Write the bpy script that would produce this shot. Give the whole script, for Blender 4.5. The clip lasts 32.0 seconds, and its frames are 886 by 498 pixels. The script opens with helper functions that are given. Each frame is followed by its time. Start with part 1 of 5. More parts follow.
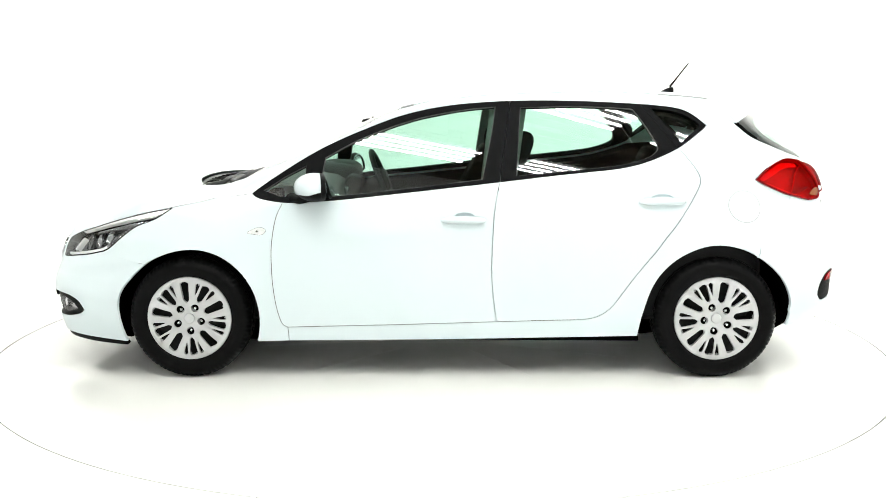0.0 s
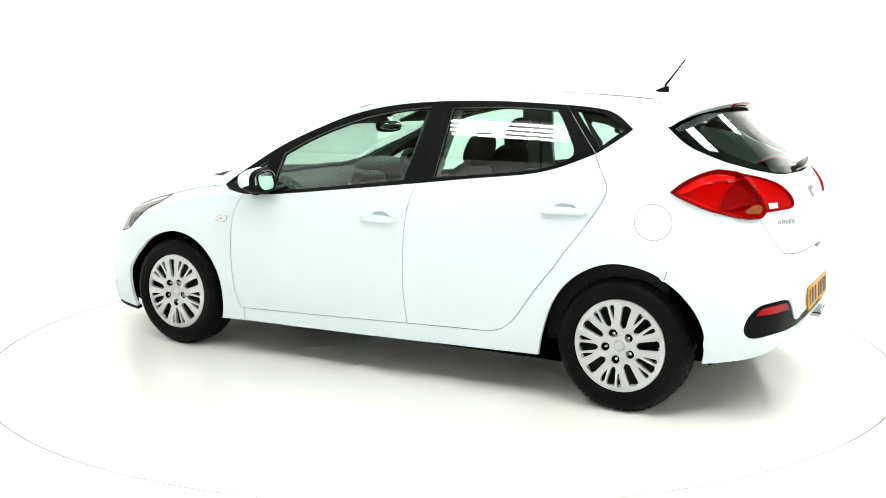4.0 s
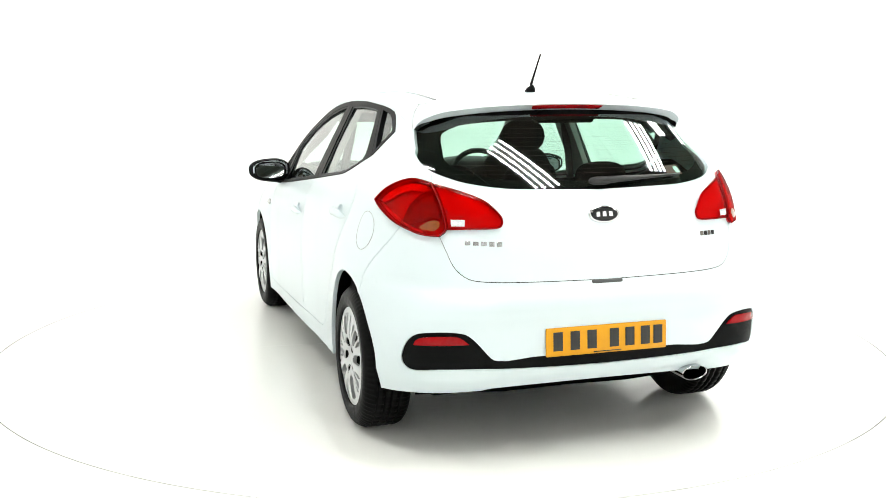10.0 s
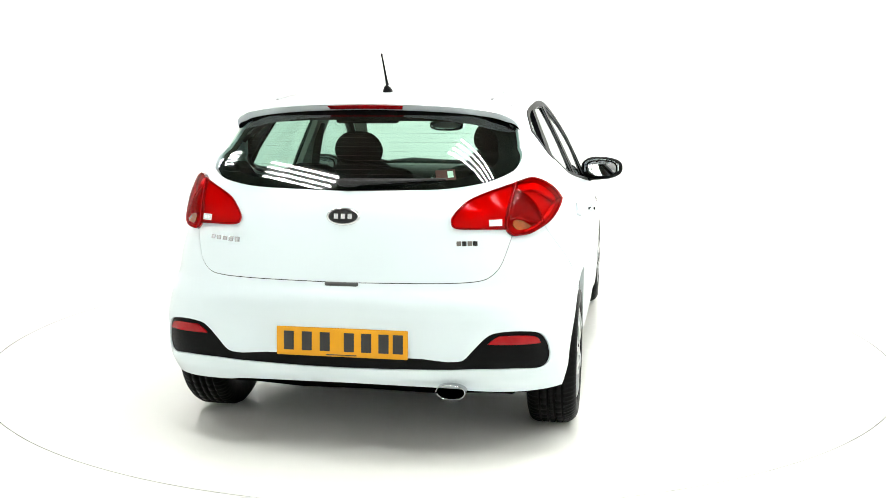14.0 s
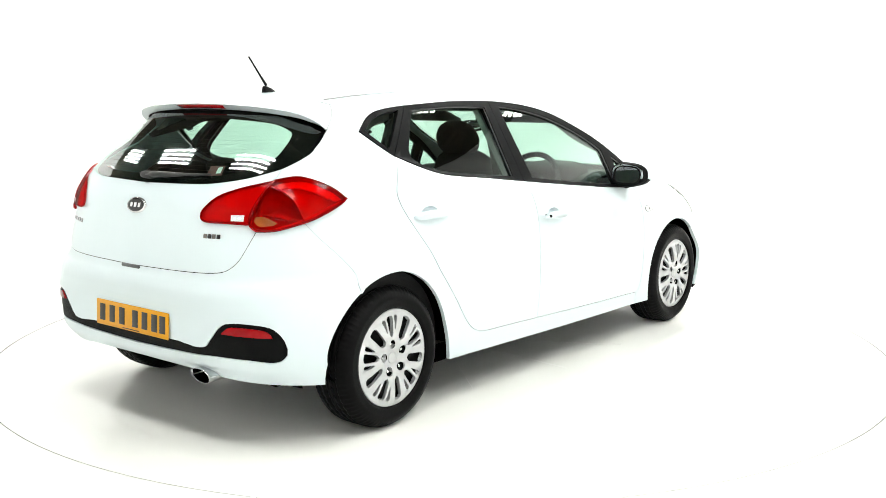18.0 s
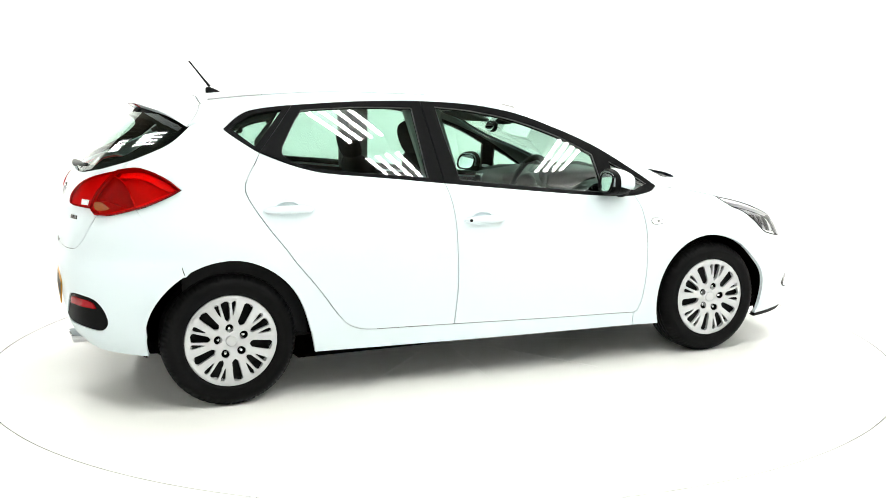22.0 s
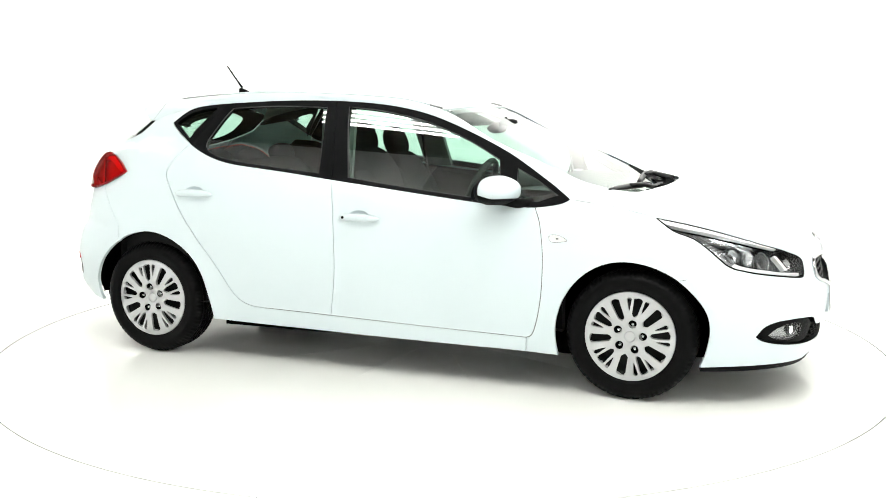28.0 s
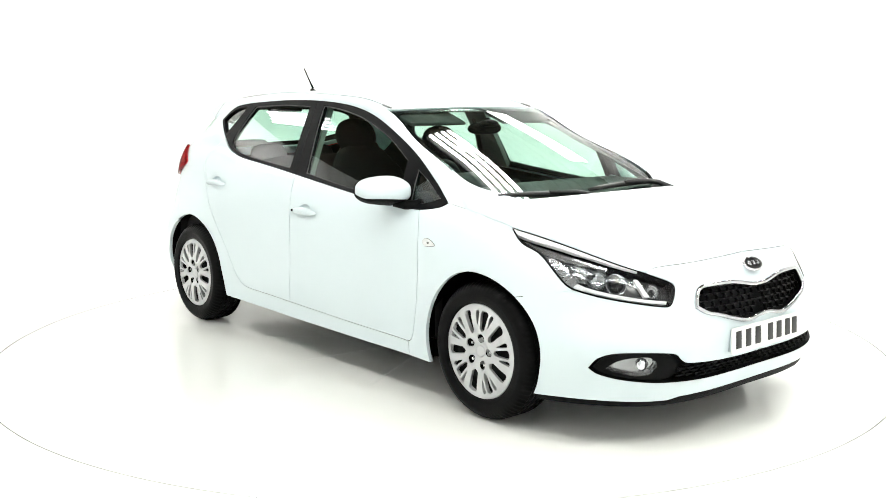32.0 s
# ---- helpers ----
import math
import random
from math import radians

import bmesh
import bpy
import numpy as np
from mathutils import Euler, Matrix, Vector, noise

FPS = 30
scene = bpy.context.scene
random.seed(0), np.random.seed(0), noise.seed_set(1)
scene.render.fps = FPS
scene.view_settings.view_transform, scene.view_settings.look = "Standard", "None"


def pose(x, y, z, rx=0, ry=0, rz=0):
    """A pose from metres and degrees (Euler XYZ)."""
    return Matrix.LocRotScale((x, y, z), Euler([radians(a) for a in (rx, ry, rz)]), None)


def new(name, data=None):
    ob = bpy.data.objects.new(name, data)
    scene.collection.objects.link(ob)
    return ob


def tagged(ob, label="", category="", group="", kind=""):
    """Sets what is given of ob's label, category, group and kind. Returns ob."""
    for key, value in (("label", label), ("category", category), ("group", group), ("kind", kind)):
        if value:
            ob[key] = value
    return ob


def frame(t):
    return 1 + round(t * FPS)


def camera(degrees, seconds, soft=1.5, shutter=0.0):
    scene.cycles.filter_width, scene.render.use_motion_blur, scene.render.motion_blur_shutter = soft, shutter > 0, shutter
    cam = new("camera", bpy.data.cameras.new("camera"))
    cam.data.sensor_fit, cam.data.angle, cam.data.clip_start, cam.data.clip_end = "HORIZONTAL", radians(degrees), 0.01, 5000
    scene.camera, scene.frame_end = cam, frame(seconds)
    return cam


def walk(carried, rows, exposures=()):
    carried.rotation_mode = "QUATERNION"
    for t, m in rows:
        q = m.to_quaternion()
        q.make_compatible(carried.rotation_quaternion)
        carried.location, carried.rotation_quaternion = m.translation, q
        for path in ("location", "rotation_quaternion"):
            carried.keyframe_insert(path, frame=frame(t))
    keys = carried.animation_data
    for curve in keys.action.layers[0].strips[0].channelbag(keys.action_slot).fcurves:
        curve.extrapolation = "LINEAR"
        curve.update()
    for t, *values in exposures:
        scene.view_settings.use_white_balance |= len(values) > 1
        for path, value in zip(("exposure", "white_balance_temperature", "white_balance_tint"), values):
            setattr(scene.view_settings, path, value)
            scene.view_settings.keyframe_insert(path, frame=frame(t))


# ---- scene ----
import math as m_

# ---- camera: stands still on its tripod ----
cam = camera(47.43, 32.0, soft=0.8)
EYE = pose(0.0, -5.821, 1.4218, 90 - 8.705, 0, -0.111) @ pose(0, 0, 0, 0, 0, -0.06)
walk(cam, [(0.0, EYE), (32.0, EYE)], exposures=[(0.0, 0.0, 6500, 6), (32.0, 0.0, 6500, 6)])

# ---- world: the studio is closed, a faint grey stands outside it ----
world = bpy.data.worlds.new("studio_world")
scene.world = world
world.use_nodes = True
world.node_tree.nodes["Background"].inputs[0].default_value = (0.9, 0.95, 1.0, 1)
world.node_tree.nodes["Background"].inputs[1].default_value = 0.05

TUBE_POWER = 43.0     # glow of the fluorescent tubes
CAR_X, CAR_Y = -0.0645, -0.0014   # where the car stands on the turntable
START, RATE = 179.47, 7.146       # heading at the start and degrees a second


# ---- materials ----
def material(name, colour, rough=0.5, metal=0.0, coat=0.0, grain=0.0, grain_scale=40.0, bump=0.0, bump_scale=200.0, spec=0.5, rough_var=0.0, sheen=0.0, coat_rough=0.03):
    mt = bpy.data.materials.new(name)
    mt.use_nodes = True
    nt = mt.node_tree
    b = nt.nodes["Principled BSDF"]
    b.inputs["Base Color"].default_value = (*colour, 1)
    b.inputs["Roughness"].default_value = rough
    b.inputs["Metallic"].default_value = metal
    b.inputs["Specular IOR Level"].default_value = spec
    b.inputs["Coat Weight"].default_value = coat
    b.inputs["Coat Roughness"].default_value = coat_rough
    b.inputs["Sheen Weight"].default_value = sheen
    tc = nt.nodes.new("ShaderNodeTexCoord")
    if grain or rough_var:
        n1 = nt.nodes.new("ShaderNodeTexNoise")
        n1.inputs["Scale"].default_value, n1.inputs["Detail"].default_value = grain_scale, 6
        nt.links.new(tc.outputs["Object"], n1.inputs["Vector"])
        n2 = nt.nodes.new("ShaderNodeTexNoise")
        n2.inputs["Scale"].default_value, n2.inputs["Detail"].default_value = grain_scale / 9, 3
        nt.links.new(tc.outputs["Object"], n2.inputs["Vector"])
        mul = nt.nodes.new("ShaderNodeMath")
        mul.operation = "MULTIPLY"
        nt.links.new(n1.outputs["Fac"], mul.inputs[0])
        nt.links.new(n2.outputs["Fac"], mul.inputs[1])
        if grain:
            mr = nt.nodes.new("ShaderNodeMapRange")
            mr.inputs["From Min"].default_value, mr.inputs["From Max"].default_value = 0.1, 0.42
            mr.inputs["To Min"].default_value, mr.inputs["To Max"].default_value = 1 - grain, 1 + grain
            nt.links.new(mul.outputs[0], mr.inputs["Value"])
            vm = nt.nodes.new("ShaderNodeVectorMath")
            vm.operation = "SCALE"
            vm.inputs[0].default_value = colour
            nt.links.new(mr.outputs[0], vm.inputs["Scale"])
            nt.links.new(vm.outputs[0], b.inputs["Base Color"])
        if rough_var:
            mr2 = nt.nodes.new("ShaderNodeMapRange")
            mr2.inputs["From Min"].default_value, mr2.inputs["From Max"].default_value = 0.1, 0.42
            mr2.inputs["To Min"].default_value, mr2.inputs["To Max"].default_value = rough - rough_var, rough + rough_var
            nt.links.new(mul.outputs[0], mr2.inputs["Value"])
            nt.links.new(mr2.outputs[0], b.inputs["Roughness"])
    if bump:
        n3 = nt.nodes.new("ShaderNodeTexNoise")
        n3.inputs["Scale"].default_value, n3.inputs["Detail"].default_value = bump_scale, 4
        nt.links.new(tc.outputs["Object"], n3.inputs["Vector"])
        bp = nt.nodes.new("ShaderNodeBump")
        bp.inputs["Strength"].default_value, bp.inputs["Distance"].default_value = bump, 0.002
        nt.links.new(n3.outputs["Fac"], bp.inputs["Height"])
        nt.links.new(bp.outputs[0], b.inputs["Normal"])
    return mt


def pane_material(name, tint, ior=1.5, gloss=1.0):
    mt = bpy.data.materials.new(name)
    mt.use_nodes = True
    nt = mt.node_tree
    nt.nodes.remove(nt.nodes["Principled BSDF"])
    tr = nt.nodes.new("ShaderNodeBsdfTransparent")
    tr.inputs[0].default_value = (*tint, 1)
    gl = nt.nodes.new("ShaderNodeBsdfGlossy")
    gl.inputs["Roughness"].default_value = 0.012
    gl.inputs["Color"].default_value = (gloss, gloss, gloss, 1)
    lw = nt.nodes.new("ShaderNodeLayerWeight")
    lw.inputs["Blend"].default_value = 0.5
    pw = nt.nodes.new("ShaderNodeMath")
    pw.operation = "POWER"
    pw.inputs[1].default_value = 5.0
    nt.links.new(lw.outputs["Facing"], pw.inputs[0])
    fr = nt.nodes.new("ShaderNodeMath")
    fr.operation = "MULTIPLY_ADD"
    f0 = ((ior - 1) / (ior + 1)) ** 2 * 2
    fr.inputs[1].default_value, fr.inputs[2].default_value = 1 - f0, f0
    nt.links.new(pw.outputs[0], fr.inputs[0])
    mx = nt.nodes.new("ShaderNodeMixShader")
    nt.links.new(fr.outputs[0], mx.inputs[0])
    nt.links.new(tr.outputs[0], mx.inputs[1])
    nt.links.new(gl.outputs[0], mx.inputs[2])
    nt.links.new(mx.outputs[0], nt.nodes["Material Output"].inputs["Surface"])
    return mt


def glow_material(name, colour, power):
    mt = bpy.data.materials.new(name)
    mt.use_nodes = True
    nt = mt.node_tree
    b = nt.nodes["Principled BSDF"]
    b.inputs["Base Color"].default_value = (*colour, 1)
    b.inputs["Emission Color"].default_value = (*colour, 1)
    b.inputs["Emission Strength"].default_value = power
    return mt


PAINT = material("white_car_paint", (0.61, 0.69, 0.72), 0.42, coat=0.45, grain=0.012, grain_scale=3.0, coat_rough=0.13)
BLACK_TRIM = material("satin_black_trim", (0.0028, 0.003, 0.0034), 0.42, grain=0.12, grain_scale=60, bump=0.05, bump_scale=500, spec=0.05)
BLACK_PLASTIC = material("grained_black_plastic", (0.0028, 0.003, 0.0032), 0.55, grain=0.2, grain_scale=80, bump=0.25, bump_scale=900, spec=0.07)
BLACK_GLOSS = material("gloss_black", (0.005, 0.005, 0.006), 0.15, coat=0.2, grain=0.1, grain_scale=20, spec=0.3)
FRIT = material("matt_black_screen_print", (0.002, 0.002, 0.002), 0.7, grain=0.1, grain_scale=60, spec=0.03)
RUBBER = material("tyre_rubber", (0.0028, 0.0028, 0.0030), 0.45, grain=0.35, grain_scale=30, bump=0.25, bump_scale=300, spec=0.06, rough_var=0.1)
TRIM_SILVER = material("silver_wheel_paint", (0.50, 0.51, 0.52), 0.34, metal=0.55, coat=0.3, grain=0.04, grain_scale=25)
BADGE_STEEL = material("bright_badge_edge", (0.42, 0.43, 0.44), 0.22, metal=0.9, grain=0.05, grain_scale=30)
GRILLE_CHROME = material("satin_chrome", (0.50, 0.51, 0.53), 0.16, metal=1.0, grain=0.05, grain_scale=12)
CHROME = material("chrome", (0.82, 0.83, 0.85), 0.07, metal=1.0, grain=0.03, grain_scale=8)
STEEL = material("dark_steel", (0.12, 0.11, 0.10), 0.45, metal=0.8, grain=0.3, grain_scale=30)
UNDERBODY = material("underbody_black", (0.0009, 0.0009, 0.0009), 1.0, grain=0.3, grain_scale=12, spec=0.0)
CLOTH = material("charcoal_seat_cloth", (0.006, 0.006, 0.0063), 0.9, grain=0.25, grain_scale=120, bump=0.4, bump_scale=700, spec=0.12)
DASH = material("dashboard_grey", (0.013, 0.0145, 0.0145), 0.6, grain=0.15, grain_scale=90, bump=0.2, bump_scale=600, spec=0.3)
LINING = material("roof_lining_grey", (0.30, 0.30, 0.29), 0.9, grain=0.06, grain_scale=60, bump=0.2, bump_scale=500)
VISOR = material("visor_grey", (0.06, 0.06, 0.058), 0.85, grain=0.06, grain_scale=60, bump=0.2, bump_scale=500, spec=0.1)
CARD = material("dark_door_card", (0.006, 0.006, 0.0065), 0.7, grain=0.2, grain_scale=70, bump=0.2, bump_scale=600, spec=0.15)
PILLAR_GREY = material("grey_pillar_trim", (0.22, 0.23, 0.22), 0.6, grain=0.08, grain_scale=60, spec=0.3)
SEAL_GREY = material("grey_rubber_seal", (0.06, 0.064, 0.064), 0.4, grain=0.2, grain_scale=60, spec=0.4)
SCUTTLE = material("weathered_black_plastic", (0.018, 0.0185, 0.019), 0.45, grain=0.3, grain_scale=50, bump=0.2, bump_scale=500, spec=0.35)
GREY_TRIM = material("dark_grey_pillar_trim", (0.02, 0.02, 0.02), 0.6, grain=0.08, grain_scale=60, spec=0.3)
YELLOW = material("yellow_plate", (0.62, 0.285, 0.006), 0.4, grain=0.06, grain_scale=30, spec=0.3)
WHITE_PLATE = material("white_plate", (0.72, 0.73, 0.72), 0.35, grain=0.05, grain_scale=30, coat=0.2)
INK = material("black_ink", (0.015, 0.015, 0.015), 0.5, grain=0.1, grain_scale=50)
SILVER_BADGE = material("silver_badge", (0.72, 0.73, 0.75), 0.16, metal=0.9, grain=0.03, grain_scale=30)
RED_LENS = material("red_lamp_lens", (0.26, 0.002, 0.004), 0.06, coat=0.0, grain=0.22, grain_scale=14, spec=0.2)
AMBER_LENS = material("amber_lamp_lens", (0.24, 0.045, 0.003), 0.06, coat=0.0, grain=0.3, grain_scale=30, spec=0.4)
STICKER_RED = material("dark_red_sticker", (0.10, 0.008, 0.012), 0.5, grain=0.1, grain_scale=60)
CLEAR_LENS = material("clear_ribbed_lens", (0.72, 0.74, 0.75), 0.15, coat=1.0, grain=0.15, grain_scale=70)
LAMP_BOWL = material("lamp_bowl_chrome", (0.46, 0.47, 0.48), 0.12, metal=0.9, grain=0.15, grain_scale=35)
LAMP_BACK = material("lamp_backing_dark", (0.10, 0.102, 0.108), 0.2, metal=0.8, grain=0.35, grain_scale=40)
HONEYCOMB = material("gloss_black_mesh", (0.004, 0.004, 0.0045), 0.3, grain=0.1, grain_scale=40, spec=0.10)
FOG_BACK = material("fog_lamp_silver", (0.42, 0.42, 0.43), 0.18, metal=0.85, grain=0.3, grain_scale=40)
WHEEL_STEEL = material("black_wheel_steel", (0.010, 0.010, 0.010), 0.5, grain=0.3, grain_scale=30, spec=0.2)
STRIP_GREY = material("grey_strip_end", (0.26, 0.27, 0.27), 0.5, grain=0.1, grain_scale=60)
STRIP_PALE = material("pale_grey_strip", (0.42, 0.44, 0.44), 0.5, grain=0.1, grain_scale=60)
LAMP_WHITE = material("lamp_white_reflector", (0.90, 0.90, 0.90), 0.35, grain=0.04, grain_scale=50)
LAMP_DARK = material("lamp_bezel_dark", (0.03, 0.031, 0.033), 0.25, coat=0.4, grain=0.2, grain_scale=30)
GLASS_SIDE = pane_material("green_tinted_glass", (0.71, 0.91, 0.82), 1.66)
GLASS_FRONT = pane_material("windscreen_glass", (0.77, 0.93, 0.86), 1.5)
RED_COVER = pane_material("red_lamp_cover", (0.84, 0.012, 0.018), 1.45, 0.10)
RED_INNER = material("red_lamp_inside", (0.58, 0.07, 0.07), 0.3, grain=0.15, grain_scale=40, bump=0.3, bump_scale=160)
RED_BOWL = material("red_lamp_bowl", (0.30, 0.07, 0.07), 0.3, metal=0.3, grain=0.3, grain_scale=30, bump=0.3, bump_scale=120)
GLASS_CLEAR = pane_material("clear_lamp_cover", (0.94, 0.95, 0.96), 1.45, 0.45)
HOUSING = material("black_lamp_housing", (0.03, 0.03, 0.03), 0.6, grain=0.1, grain_scale=20)
SEAM_WHITE = material("pale_seam_filler", (0.70, 0.70, 0.69), 0.6, grain=0.03, grain_scale=6)
WIRE = material("heating_wire", (0.05, 0.04, 0.035), 0.5, grain=0.1, grain_scale=40)
MIRROR = material("mirror_glass", (0.75, 0.78, 0.80), 0.02, metal=1.0, grain=0.01)
TUBE = glow_material("fluorescent_tube", (1.0, 0.985, 0.96), TUBE_POWER)
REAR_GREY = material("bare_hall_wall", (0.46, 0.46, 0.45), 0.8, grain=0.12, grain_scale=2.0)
STUDIO_WHITE = material("studio_white_paint", (0.83, 0.83, 0.825), 0.75, grain=0.01, grain_scale=2.0)
FLOOR_WHITE = material("white_studio_floor", (0.85, 0.855, 0.825), 0.17, grain=0.006, grain_scale=1.5, spec=0.26)
CEILING_DARK = material("dark_ceiling_sheet", (0.050, 0.038, 0.024), 0.6, grain=0.25, grain_scale=3.0)
GAP_DARK = material("dark_gap", (0.02, 0.02, 0.02), 0.9, grain=0.2, grain_scale=10)


# ---- mesh helpers ----
def part(name, data, mat, parent=None, label="", smooth=True):
    """Links a bmesh or (verts, faces, smooth_count) as one mesh object under parent."""
    me = bpy.data.meshes.new(name)
    if isinstance(data, tuple):
        me.from_pydata([tuple(v) for v in data[0]], [], data[1])
        if smooth:
            me.polygons.foreach_set("use_smooth", [i < data[2] for i in range(len(me.polygons))])
    else:
        for f in data.faces:
            f.smooth = smooth
        data.to_mesh(me)
        data.free()
    me.materials.append(mat)
    me.update()
    if isinstance(data, tuple) and len(data) > 3 and smooth:
        me.normals_split_custom_set_from_vertices([tuple(n) for n in data[3]])
    ob = new(name, me)
    if parent is not None:
        ob.parent = parent
        if parent.get("shifted"):
            ob.location = (CAR_X, CAR_Y, 0)
    if label:
        ob["label"] = label
    return ob


def curve(pts):
    """A smooth function through (x, y) knots."""
    xs, ys = [p[0] for p in pts], [p[1] for p in pts]
    n = len(xs)
    ds = [(ys[i + 1] - ys[i]) / (xs[i + 1] - xs[i]) for i in range(n - 1)]
    ms = [ds[0]] + [0.0 if ds[i - 1] * ds[i] <= 0 else 2 * ds[i - 1] * ds[i] / (ds[i - 1] + ds[i]) for i in range(1, n - 1)] + [ds[-1]]

    def f(x):
        if x <= xs[0]:
            return ys[0] + ms[0] * (x - xs[0])
        if x >= xs[-1]:
            return ys[-1] + ms[-1] * (x - xs[-1])
        i = max(k for k in range(n - 1) if xs[k] <= x)
        h = xs[i + 1] - xs[i]
        s = (x - xs[i]) / h
        return ys[i] * (1 + 2 * s) * (1 - s) ** 2 + ms[i] * h * s * (1 - s) ** 2 + ys[i + 1] * s * s * (3 - 2 * s) + ms[i + 1] * h * s * s * (s - 1)
    return f


def path(pts, k=4):
    """A rounded line through 2D or 3D points (centripetal where it is tight)."""
    ps = [np.array(p, float) for p in pts]
    if len(ps) < 3:
        return [tuple(p) for p in ps]
    out = []
    for i in range(len(ps) - 1):
        a, b = ps[i], ps[i + 1]
        p0 = ps[i - 1] if i else 2 * a - b
        p3 = ps[i + 2] if i + 2 < len(ps) else 2 * b - a
        d = np.linalg.norm(b - a) + 1e-9
        ma = (b - p0) * min(0.5, d / (np.linalg.norm(b - p0) + 1e-9))
        mb = (p3 - a) * min(0.5, d / (np.linalg.norm(p3 - a) + 1e-9))
        for j in range(k):
            s = j / k
            out.append(a * (1 + 2 * s) * (1 - s) ** 2 + ma * s * (1 - s) ** 2 + b * s * s * (3 - 2 * s) + mb * s * s * (s - 1))
    out.append(ps[-1])
    return [tuple(float(c) for c in p) for p in out]


def ring(*pieces):
    """A closed outline from paths put end to end."""
    out = []
    for pc in pieces:
        for p in pc:
            if not out or m_.dist(out[-1], p) > 1e-4:
                out.append(tuple(p))
    if m_.dist(out[0], out[-1]) < 1e-4:
        out.pop()
    return out


def inset(poly, g):
    """The outline drawn in by g (out, if g is negative)."""
    n = len(poly)
    area = sum(poly[i][0] * poly[(i + 1) % n][1] - poly[(i + 1) % n][0] * poly[i][1] for i in range(n))
    sg = 1 if area > 0 else -1
    out = []
    for i in range(n):
        (ax, ay), (bx, by), (cx, cy) = poly[i - 1], poly[i], poly[(i + 1) % n]
        e1, e2 = np.array([bx - ax, by - ay]), np.array([cx - bx, cy - by])
        e1, e2 = e1 / (np.linalg.norm(e1) + 1e-9), e2 / (np.linalg.norm(e2) + 1e-9)
        nrm = np.array([-(e1[1] + e2[1]), e1[0] + e2[0]]) * sg
        ln = np.linalg.norm(nrm)
        nrm = nrm / ln * min(2 / max(ln, 0.7), 1.6) if ln > 1e-6 else np.zeros(2)
        out.append((bx + nrm[0] * g, by + nrm[1] * g))
    return out


def fill(outer, holes=(), step=0.05):
    """Vertices and faces of a flat outline with holes, cut by a grid of that step."""
    bm = bmesh.new()
    for loop in (outer, *holes):
        vs = [bm.verts.new((p[0], p[1], 0)) for p in loop]
        for i in range(len(vs)):
            bm.edges.new((vs[i], vs[(i + 1) % len(vs)]))
    bmesh.ops.triangle_fill(bm, use_beauty=True, use_dissolve=False, edges=bm.edges[:], normal=(0, 0, 1))
    for ax in (0, 1):
        lo, hi = min(p[ax] for p in outer), max(p[ax] for p in outer)
        k = m_.floor(lo / step) + 1
        while k * step < hi - 1e-5:
            co, no = [0, 0, 0], [0, 0, 0]
            co[ax], no[ax] = k * step, 1
            bmesh.ops.bisect_plane(bm, geom=bm.verts[:] + bm.edges[:] + bm.faces[:], dist=1e-5, plane_co=co, plane_no=no)
            k += 1
    bm.normal_update()
    bm.verts.index_update()
    vs = [(v.co.x, v.co.y) for v in bm.verts]
    fs = []
    for f in bm.faces:
        ids = [v.index for v in f.verts]
        fs.append(ids if f.normal.z > 0 else ids[::-1])
    rim = [(e.link_loops[0].vert.index, e.link_loops[0].link_loop_next.vert.index) if e.link_faces[0].normal.z > 0 else
           (e.link_loops[0].link_loop_next.vert.index, e.link_loops[0].vert.index) for e in bm.edges if len(e.link_faces) == 1]
    bm.free()
    return vs, fs, rim


